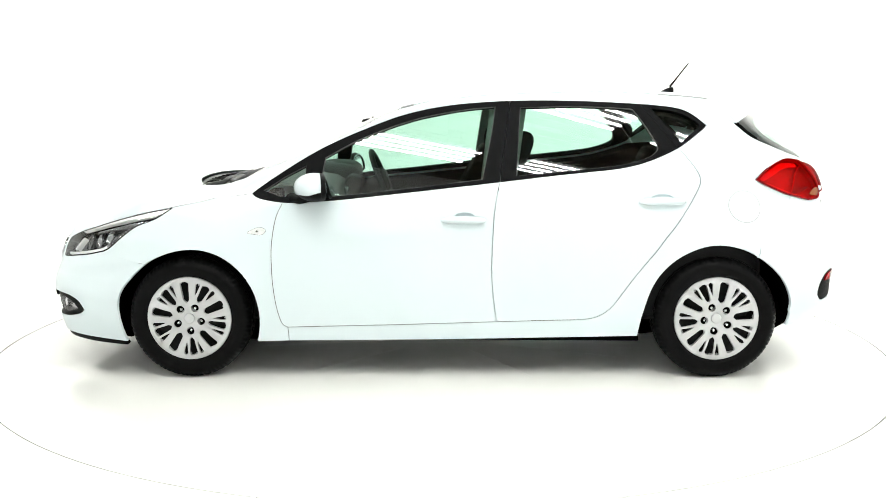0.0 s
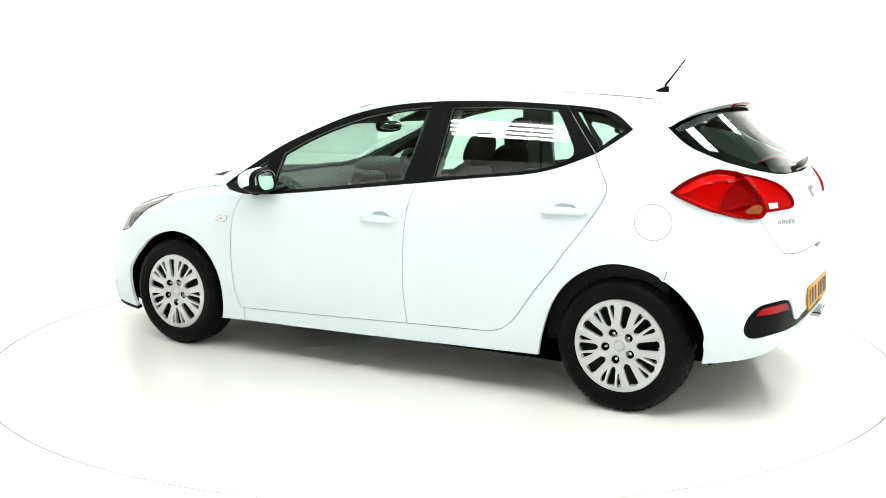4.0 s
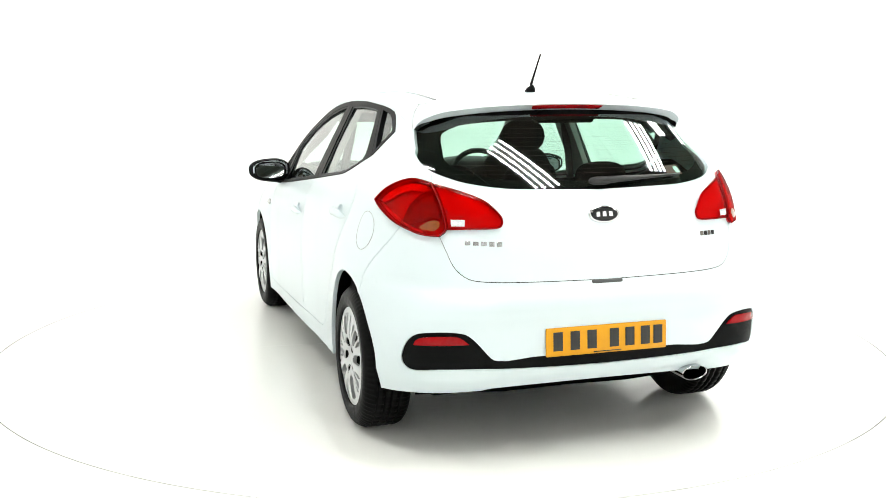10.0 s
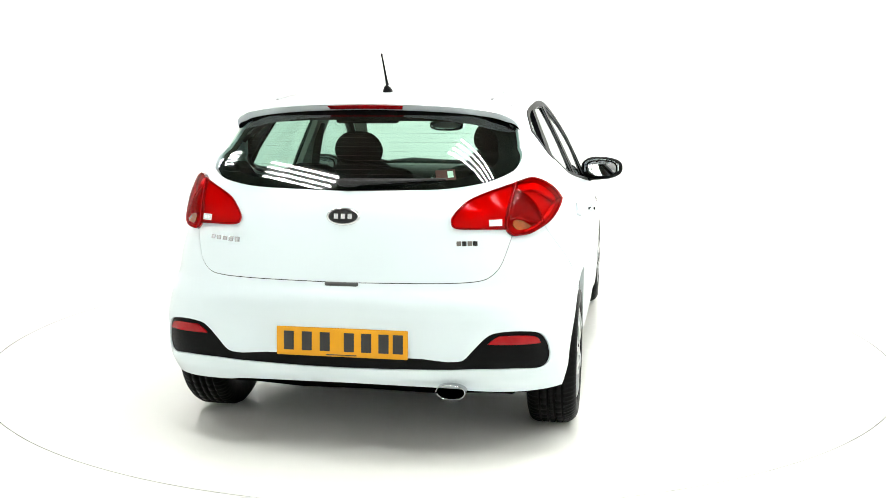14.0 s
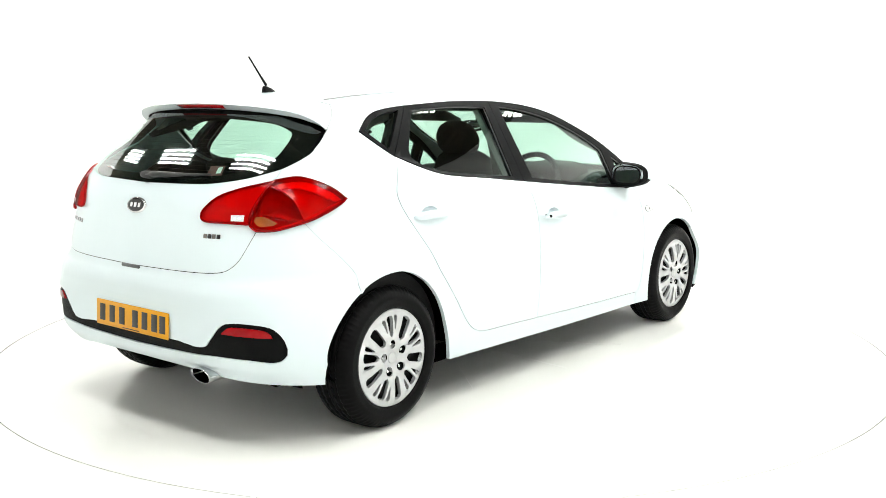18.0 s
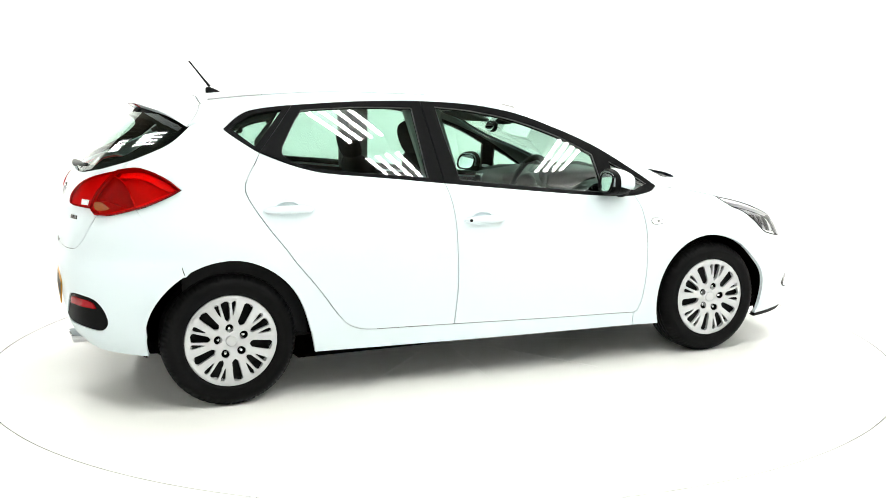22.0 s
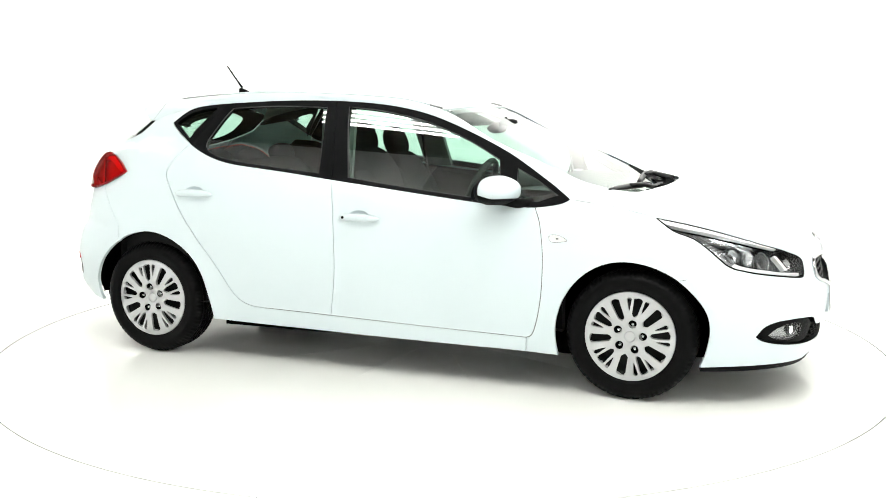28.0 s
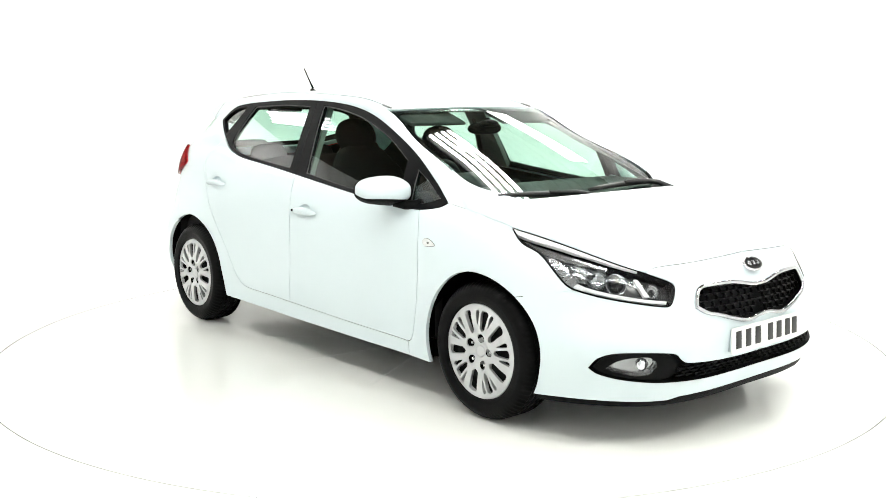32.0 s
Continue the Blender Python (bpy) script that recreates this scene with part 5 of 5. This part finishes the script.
m_rear = facing(Vector((-2.021, 0, .482)), Vector((-1, 0, .06)).normalized())
rear_plate = part("number_plate", plaque(.520, .111, .006, m_rear, .004), YELLOW, car, "yellow rear number plate with dark bars")
plate_bars(rear_plate, m_rear, .52, .111)
part("plate_line", plaque(.12, .004, .0010, m_rear @ Matrix.Translation((.0, -.048, .0062)), 0), INK, rear_plate)
m_front = facing(Vector((2.190, 0, .414)), Vector((1, 0, .05)).normalized())
front_plate = part("number_plate", plaque(.520, .111, .006, m_front, .004), WHITE_PLATE, car, "white front number plate with dark bars")
plate_bars(front_plate, m_front, .52, .111)
part("plate_bracket", box((.02, .50, .095), (2.178, 0, .414), .004), PAINT, front_plate)

for rear, z, sz in ((True, .963, .066), (False, .702, .070)):
    p, n = on_skin(0, z, rear)
    if rear:
        n = Vector((-1, 0, .30)).normalized()
    else:
        n = Vector((1, 0, .90)).normalized()
    m = facing(p + n * (-.002 if rear else .001), n)
    badge = part("badge", moved(oval(sz, sz * .52, .008), m), SILVER_BADGE, tailgate if rear else car, "oval chrome-rimmed black badge")
    part("badge_field", moved(oval(sz * .93, sz * .465, .0092), m), BLACK_GLOSS, badge, "black badge field")
    for bx in (-.027, 0.0, .027):
        part("badge_mark", plaque(.016, .020, .0105, m @ Matrix.Translation((bx * sz / .066, 0, 0))), SILVER_BADGE, badge)
for k in range(5):
    y = .545 - .0285 * k
    p, n = on_skin(y, .868 - .001 * k, True)
    part("model_badge_bar", plaque(.021, .015 if k < 3 else .019, .004, facing(p - n * .001, n)), BADGE_STEEL, tailgate, "silver model badge stroke")
for k in range(4):
    y = -.445 - .020 * k
    p, n = on_skin(y, .868, True)
    part("engine_badge_bar", plaque(.017, .018, .003, facing(p - n * .001, n)), BLACK_GLOSS if k % 2 else STEEL, tailgate, "dark engine badge stroke")
p, n = on_skin(0, .711, True)
pull = box((.03, .135, .018), (p.x + .010, 0, .708), .008)
part("tailgate_pull", pull, SEAL_GREY, tailgate, "grey tailgate release grip")

# exhaust tip: a chrome oval sleeve with a dark bore
def oval_rows(sizes):
    return [[(x - .012 * m_.sin(a) * (x < -1.9), -.418 + .058 * s * m_.cos(a), .298 + .034 * s * m_.sin(a)) for a in [2 * m_.pi * j / 32 for j in range(32)]] for x, s in sizes]


tip = part("exhaust_tip", loft(oval_rows(((-1.76, .86), (-1.89, .97), (-1.990, 1.0), (-1.996, .985), (-1.996, .95), (-1.990, .92)))), GRILLE_CHROME, car, "oval chrome exhaust tip")
part("exhaust_bore", loft(oval_rows(((-1.991, .93), (-1.94, .91), (-1.86, .88), (-1.855, .02)))), UNDERBODY, tip, "dark bore")
part("exhaust_pipe", tube([(-1.80, -.418, .298), (-1.5, -.38, .27), (-1.2, -.2, .23)], .034, 10), UNDERBODY, car, "dark exhaust pipe")

# rear wiper
p0, n0 = on_skin(.0, 1.070, True)
wl = []
for s in np.linspace(0, 1, 9):
    y, z = -.012 - .37 * s, 1.080 + .014 * s
    u = u_at(y, z, True)
    q = Vector(skin(u, z))
    wl.append((q.x - .016 + .004 * s, y, q.z + .010))
wiper = part("rear_wiper", tube(wl, [.020, .020, .018, .016, .013, .010, .008, .007, .006], 8, squash=.7), SCUTTLE, tailgate, "black rear wiper arm")
part("wiper_boss", blob((.032, .10, .034), (p0.x - .010, -.01, 1.088), 2.4), SCUTTLE, wiper)
bl = [(w[0] + .008, w[1] - .0, w[2] - .012) for w in wl[2:]]
part("wiper_blade", tube(bl, .006, 6), RUBBER, wiper, "rubber wiper blade")

# front wipers and the scuttle's grille slots
for ya, xa, yb, xb in ((-.60, 1.155, -.02, 1.235), (-.02, 1.20, .56, 1.150)):
    line = [Vector(roof(xa + (xb - xa) * s, ya + (yb - ya) * s)) + Vector((.006, 0, .016)) for s in np.linspace(0, 1, 9)]
    ww = part("front_wiper", tube([tuple(q) for q in line], [.008, .012, .013, .014, .015, .015, .014, .013, .009], 8), SCUTTLE, windscreen, "black front wiper")
    arm = [line[4] + Vector((.01, 0, .008)), line[6] + Vector((.03, .0, .010)), line[8] + Vector((.05, -.03, -.004)), Vector((1.315, min(yb + .06, .50), .942))]
    part("wiper_arm", tube([tuple(q) for q in arm], [.009, .012, .014, .017], 8), SCUTTLE, ww, "black wiper arm")
for k in range(15):
    y = -.56 + .08 * k
    part("scuttle_rib", box((.055, .006, .006), (1.345 - .22 * y * y, y, .948 - .02 * y * y), .001), BLACK_TRIM, cowl)
# antenna
ab = []
for s, w, h in ((0, .004, .004), (.15, .014, .012), (.4, .020, .022), (.7, .021, .032), (.92, .016, .036), (1, .006, .03)):
    x = -1.185 - .075 * s
    z0 = roof(x, 0)[2] - .003
    ab.append([(x, w * m_.cos(a), z0 + h * max(m_.sin(a), 0)) for a in [2 * m_.pi * j / 14 for j in range(14)]])
aerial = part("aerial", loft(ab, True, True), BLACK_PLASTIC, car, "black roof aerial with a raked mast")
part("mast", tube([(-1.238, 0, 1.465), (-1.27, 0, 1.505), (-1.305, 0, 1.551), (-1.340, 0, 1.596)], [.007, .005, .0042, .0038], 8), BLACK_PLASTIC, aerial, "thin raked mast")
for sd in (1, -1):
    strip = [tuple(np.array(roof(x, (top_edge(x) - .035 - .045 * min((.235 - x) / 1.1, 1)) * sd)) + np.array((0, 0, .003))) for x in np.linspace(.20, -1.33, 31)]
    part("roof_strip", tube(strip[:26], .0045, 6, squash=.6), PAINT, car, "white roof moulding strip")
    part("strip_end", tube(strip[25:], .0080, 8, squash=.4), STRIP_PALE, car, "pale grey end of the roof moulding")
    part("strip_end", box((.07, .016, .010), tuple(np.array(roof(.235, (top_edge(.235) - .035) * sd)) + np.array((0, 0, .004))), .003, 2, pose(0, 0, 0, 0, 13, 0)), STRIP_GREY, car, "grey end piece of the roof moulding")

# fuel flap, side repeaters
loopf = [tuple(Vector(skin(u, z)) + skin_normal(u, z) * -.0002) for u, z in arc(-1.412, .870, .0715, .077, 0, 360, 40)[:-1]]
flap = part("fuel_flap", skin_sheet(arc(-1.412, .870, .0695, .075, 0, 360, 40)[:-1], gap=0, lift=.0008, rim=.001), PAINT, car, "round white fuel filler flap")
part("flap_seam", tube(loopf, .0014, 6, True), STRIP_GREY, flap)
for nm, sd in SIDES:
    fix = (lambda d: d) if sd > 0 else mirrored
    rp = ring(path([(.930, .756), (.945, .767), (.980, .765), (1.022, .744), (1.0, .738), (.955, .733), (.935, .742), (.930, .756)], 3))
    part("side_repeater", fix(skin_sheet(rp, gap=0, lift=.004, rim=.006, step=.02)), CLEAR_LENS, car, "clear side indicator")
    part("repeater_seal", fix(tube([tuple(Vector(skin(*q)) + skin_normal(*q) * .002) for q in rp], .0016, 6, True)), SEAL_GREY, car)
    hv = skin_normal(.975, .750)
    part("repeater_bulb", fix(moved(oval(.007, .005, .003), facing(Vector(skin(.972, .750)) + hv * .003, hv))), FOG_BACK, car)

# ---- door mirrors ----
for nm, sd in SIDES:
    fix = (lambda d: d) if sd > 0 else mirrored

    def shell(p):
        t = (p.y + .125) / .25
        q = Vector((p.x * (1.14 - .22 * t), p.y, p.z * (1.02 - .30 * max(t - .35, 0)) * (1 - 3.0 * max(p.x - .01, 0) ** 1.0)))
        q.x = max(q.x, -.058)
        q.x -= .045 * t
        q.z += .008 * t
        return q
    upper = lambda p: shell(Vector((p.x, p.y, max(p.z, -.020 - .026 * min(max((p.x + .03) / .07, 0), 1)))))
    lower = lambda p: shell(Vector((p.x * .985, p.y * .985, min(p.z, -.020))))
    base = (.705, .900, .968)
    mir = part("door_mirror", fix(blob((.175, .250, .140), base, 2.7, 64, 40, None, upper)), PAINT, car, "white-topped door mirror on a black foot")
    part("mirror_lower", fix(blob((.176, .251, .142), base, 2.7, 64, 40, None, lower)), BLACK_PLASTIC, mir, "black lower mirror shell")
    bezel = lambda p: shell(Vector((min(p.x, -.034), p.y * 1.006, p.z * 1.01)))
    part("mirror_bezel", fix(blob((.1755, .2515, .142), base, 2.7, 48, 30, None, bezel)), BLACK_PLASTIC, mir, "black rear shell round the mirror glass")
    gl = [[(base[0] - .0655 + .28 * z * k - .045 * ((y * k + .11) / .22), base[1] + y * k, base[2] + z * k + .004) for y, z in [(.092 * (abs(m_.cos(a)) ** .7) * (1 if m_.cos(a) > 0 else -1), .048 * (abs(m_.sin(a)) ** .7) * (1 if m_.sin(a) > 0 else -1)) for a in [2 * m_.pi * j / 24 for j in range(24)]]] for k in (1.0, .01)]
    part("mirror_glass", fix(loft(gl, True)), MIRROR, mir, "mirror glass")
    rim_l = [tuple(Vector(q) + Vector((-.002, 0, 0))) for q in gl[0]]
    part("mirror_rim", fix(tube(rim_l, .0055, 6, True)), BLACK_PLASTIC, mir, "black mirror rim")
    part("mirror_foot", fix(tube([(.715, .855, .915), (.755, .82, .905), (.79, .79, .905), (.815, .765, .915)], [.028, .032, .034, .03], 10, squash=.7)), BLACK_PLASTIC, mir, "black mirror foot")

# ---- behind the shut lines, and the cabin ----
jamb = ring([(.945, .24), (.945, .86), (.85, .87)], [(p[0], p[1] - .03) for p in bot_all if -1.19 < p[0] < .84][::-1], [(-1.30, 1.10), (-1.30, .85), (-.95, .55), (-.75, .30), (-.6, .24)])
side_parts("door_jamb", skin_sheet(jamb, gap=0, lift=-.022, rim=0, step=.1), PAINT, car, "white door jamb")
patch_r = ring([(-1.44, .68), (-1.47, .80), (-1.57, .90), (-1.72, .90), (-1.68, .76), (-1.54, .64), (-1.50, .58)])
side_parts("corner_jamb", skin_sheet(patch_r, gap=0, lift=-.0016, rim=0, step=.06), PAINT, car, "white inner corner panel")
patch_f = ring([(1.545, .600), (1.60, .66), (1.70, .66), (1.755, .638), (1.79, .620), (1.79, .60), (1.61, .568)])
side_parts("corner_jamb", skin_sheet(patch_f, gap=0, lift=-.002, rim=0, step=.06), PAINT, car, "white inner corner panel")
card = ring([(1.0, .30), (1.0, .86), (.85, .875)], [(p[0], p[1] - .012) for p in bot_all if -1.19 < p[0] < .84][::-1], [(-1.32, 1.14), (-1.45, 1.0), (-1.45, .3)])
side_parts("door_card", skin_sheet(card, gap=0, lift=-.075, rim=-.045, step=.1), CARD, car, "dark inner door trim")
pil = ring([(-1.17, 1.36), (-1.33, 1.345), (-1.55, 1.30), (-1.62, 1.24), (-1.76, 1.15), (-1.85, 1.10), (-1.85, .95), (-1.25, .95), (-1.215, 1.16)])
side_parts("rear_pillar_trim", skin_sheet(pil, [inset(Q_GLASS, .030)], gap=0, lift=-.045, rim=-.03, step=.1), GREY_TRIM, car, "grey rear pillar trim")
bp = ring([(-.19, 1.36), (-.38, 1.37), (-.32, 1.0), (-.14, .99)])
side_parts("centre_pillar_trim", skin_sheet(bp, gap=0, lift=-.05, rim=-.03, step=.1), PILLAR_GREY, car, "grey centre pillar trim")
lin_rows = [[tuple(np.array(p) + np.array((0, -.035, -.028))) for p in r] for r in rail_rows[6:]]
side_parts("rail_trim", loft(lin_rows), PILLAR_GREY, car, "grey roof rail and windscreen pillar trim")
roof_in = ring([(.27, 0), (.26, .50)], [(x, top_edge(x) - .03) for x in np.linspace(.2, -1.25, 12)], [(-1.42, .5), (-1.46, 0)])
part("headlining", sheet(roof, roof_in, (), .12, -.035, 0, mid_y), LINING, car, "light grey headlining")
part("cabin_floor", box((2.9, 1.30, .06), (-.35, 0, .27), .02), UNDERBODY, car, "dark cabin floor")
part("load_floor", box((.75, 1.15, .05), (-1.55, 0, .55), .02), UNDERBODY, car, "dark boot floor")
shelf = ring(path([(-1.80, 0), (-1.79, .3), (-1.74, .55)], 3), [(-1.35, .64), (-1.22, .64), (-1.22, 0)])
part("parcel_shelf", sheet(lambda x, y: (x, y, .985), shelf, (), .15, 0, .02, mid_y), CARD, car, "dark parcel shelf")
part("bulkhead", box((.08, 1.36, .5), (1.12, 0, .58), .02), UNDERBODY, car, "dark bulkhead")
part("gate_lining", sheet(lambda u, z: skin(u, z), ring([(TAIL, .75), (-2.2, .76), (-2.0, .9), (-1.95, 1.04), (TAIL, 1.03)]), (), .1, -.06, 0, (0, TAIL), True), CARD, car, "dark tailgate lining")

# dashboard
prof = [(1.20, .905), (1.10, .945), (.95, .968), (.78, .970), (.68, .955), (.62, .915), (.60, .86), (.62, .76), (.70, .62), (.85, .50)]
rows = []
for y in np.linspace(-.70, .70, 21):
    e = max(abs(y) - .45, 0) ** 2
    rows.append([(x - .25 * e, y, z - .12 * e) for x, z in prof])
dash = part("dashboard", loft(rows), DASH, car, "dark grey moulded dashboard")
part("binnacle", blob((.30, .40, .13), (.70, -.37, .965), 2.6, 24, 12), DASH, dash, "instrument hood")
part("centre_stack", box((.10, .26, .34), (.60, 0, .80), .03, 3, pose(0, 0, 0, 0, -18, 0)), BLACK_PLASTIC, dash, "black centre stack")
part("centre_screen", box((.02, .18, .10), (.555, 0, .89), .006, 2, pose(0, 0, 0, 0, -18, 0)), BLACK_GLOSS, dash, "gloss black screen")
for y in (-.63, -.12, .12, .63):
    part("air_vent", box((.03, .09, .06), (.595, y, .885), .012), SILVER_BADGE, dash, "silver-ringed air vent")
    part("vent_core", box((.034, .07, .042), (.592, y, .885), .008), BLACK_PLASTIC, dash)
part("centre_console", box((.75, .20, .22), (.15, 0, .42), .04, 3), DASH, car, "dark centre console")
part("gear_lever", tube([(.36, 0, .50), (.35, 0, .60), (.33, 0, .68)], [.012, .012, .026], 10), BLACK_PLASTIC, car, "black gear lever")

# steering wheel, on the right-hand side
sw_m = Matrix.Translation((.425, -.375, .905)) @ Euler((0, radians(-68), 0)).to_matrix().to_4x4()
sw = part("steering_wheel", moved(tube([(.185 * m_.cos(a), .185 * m_.sin(a), 0) for a in [2 * m_.pi * j / 36 for j in range(36)]], .0165, 10, True), sw_m), DASH, car, "dark three-spoke steering wheel")
part("wheel_hub", moved(blob((.15, .19, .06), (0, 0, .01), 2.6), sw_m), BLACK_PLASTIC, sw)
for a in (0, 180, 270, 90):
    if a != 0:
        c, s = m_.cos(radians(a)), m_.sin(radians(a))
        part("wheel_spoke", moved(tube([(.06 * c, .06 * s, .005), (.12 * c, .12 * s, .002), (.18 * c, .18 * s, 0)], [.022, .018, .014], 8, squash=.5), sw_m), SILVER_BADGE, sw, "silver spoke")
part("steering_column", tube([(.43, -.375, .90), (.60, -.375, .83), (.75, -.375, .77)], .045, 12), DASH, sw)


def seat(y, x, lift, label):
    """A front seat: cushion, leaning back, side bolsters, head restraint on two posts."""
    s = part("front_seat", blob((.52, .50, .17), (x + .16, y, .47 + lift), 3.2), CLOTH, car, label)
    tilt = Euler((0, radians(-19), 0)).to_matrix().to_4x4()

    def back_shape(p):
        return Vector((p.x + .03 * (abs(p.y) / .25) ** 2, p.y * (1 - .22 * max(p.z / .3, 0)), p.z))
    part("backrest", blob((.15, .50, .64), (x - .16, y, .82 + lift), 3.4, 24, 16, tilt, back_shape), CLOTH, s, "charcoal cloth backrest")
    for b in (-1, 1):
        part("bolster", blob((.16, .09, .50), (x - .12, y + .205 * b, .78 + lift), 2.6, 14, 10, tilt), CLOTH, s)
        part("headrest_post", tube([(x - .255, y + .06 * b, 1.08 + lift), (x - .275, y + .06 * b, 1.17 + lift)], .007, 8), STEEL, s)
    part("headrest", blob((.10, .265, .19), (x - .275, y, 1.185 + lift), 2.7, 22, 14, tilt, lambda p: Vector((p.x, p.y * (1 - .16 * max(p.z / .095, 0)), p.z))), CLOTH, s, "charcoal head restraint")


seat(.37, -.10, -.050, "charcoal cloth front passenger seat")
seat(-.37, .02, .010, "charcoal cloth driver's seat")
bench = part("rear_seat", blob((.50, 1.22, .18), (-.72, 0, .48), 4.0, 28, 12), CLOTH, car, "charcoal cloth rear bench seat")
tilt_b = Euler((0, radians(-24), 0)).to_matrix().to_4x4()
part("backrest", blob((.16, 1.24, .58), (-1.06, 0, .76), 4.0, 32, 16, tilt_b), CLOTH, bench, "split rear backrest")
for y in (-.38, 0, .38):
    part("headrest", blob((.10, .25 if y else .22, .13), (-1.19, y, 1.045 if y else 1.03), 2.8, 20, 12, tilt_b), CLOTH, bench, "low rear head restraint")

# mirror inside, grab handles, belts, sticker
rv = part("interior_mirror", blob((.030, .215, .066), (.40, .03, 1.238), 2.8, 22, 12, pose(0, 0, 0, 0, 8, -10)), BLACK_PLASTIC, car, "black interior mirror")
part("mirror_glass", moved(oval(.096, .024, .002), Matrix.Translation((.3835, .027, 1.236)) @ pose(0, 0, 0, 0, 8, -10) @ facing(Vector((0, 0, 0)), Vector((-1, 0, 0)))), MIRROR, rv, "mirror glass")
part("mirror_stem", tube([(.41, .02, 1.25), (.44, .0, 1.285), (.46, .0, 1.287)], .012, 8), BLACK_PLASTIC, rv)
part("sensor_pod", blob((.10, .09, .04), (.47, 0, 1.268), 2.4), BLACK_PLASTIC, windscreen, "black sensor pod")
for sd in (1, -1):
    for x in (.15,):
        part("grab_handle", tube([(x + .1, .53 * sd, 1.335), (x + .07, .515 * sd, 1.315), (x - .07, .515 * sd, 1.315), (x - .1, .53 * sd, 1.335)], .009, 8), GREY_TRIM, car, "grey grab handle")
    part("seat_belt", tube([(-.30, .60 * sd, 1.27), (-.29, .635 * sd, 1.1), (-.27, .665 * sd, .9), (-.25, .67 * sd, .6)], .022, 6, squash=.12, up=(1, 0, 0)), INK, car, "black seat belt")
    part("sun_visor", box((.16, .38, .02), (.36, .33 * sd, 1.295), .008, 2, pose(0, 0, 0, 0, 20, 0)), VISOR, car, "grey sun visor")
us, vs_ = u_at(.375, 1.115, True), 1.115
st = [(us - .06, 1.098), (us + .06, 1.103), (us + .06, 1.140), (us - .06, 1.136)]
sticker = part("window_sticker", mirrored(skin_sheet(st, gap=0, lift=-.004, rim=0)), STICKER_RED, tailgate, "small red and white window sticker")
st2 = [(us + .012, 1.108), (us + .046, 1.110), (us + .046, 1.133), (us + .012, 1.131)]
part("sticker_panel", mirrored(skin_sheet(st2, gap=0, lift=-.0025, rim=0)), WHITE_PLATE, sticker)
# heating wires of the rear screen
for k in range(11):
    z = 1.118 + .017 * k
    line = [tuple(Vector(skin(u, z)) + skin_normal(u, z) * -.003) for u in np.linspace(TAIL + .02, -1.92, 14)]
    full_line = [(p[0], -p[1], p[2]) for p in line[::-1]] + line
    part("heating_wire", tube(full_line, .0003, 4), WIRE, tailgate)

# seams of the turntable's boards
for k in range(10):
    a = radians(36 * k + 11)
    r0, r1 = (.34, 1.05) if k % 2 else (.30, .95)
    part("board_seam", box((r1 - r0, .0016, .0010), ((r0 + r1) / 2 * m_.cos(a), (r0 + r1) / 2 * m_.sin(a), .0003), 0, 2, pose(0, 0, 0, 0, 0, m_.degrees(a))), SEAM_WHITE, turntable, smooth=False)

# ---- what moves: the turntable and the car on it ----
def motions():
    rows = [(0.5 * i, pose(0, 0, 0, 0, 0, START - RATE * 0.5 * i)) for i in range(65)]
    walk(car, rows)
    walk(turntable, [(t, m @ pose(0, 0, 0, 0, 0, -START)) for t, m in rows])


motions()
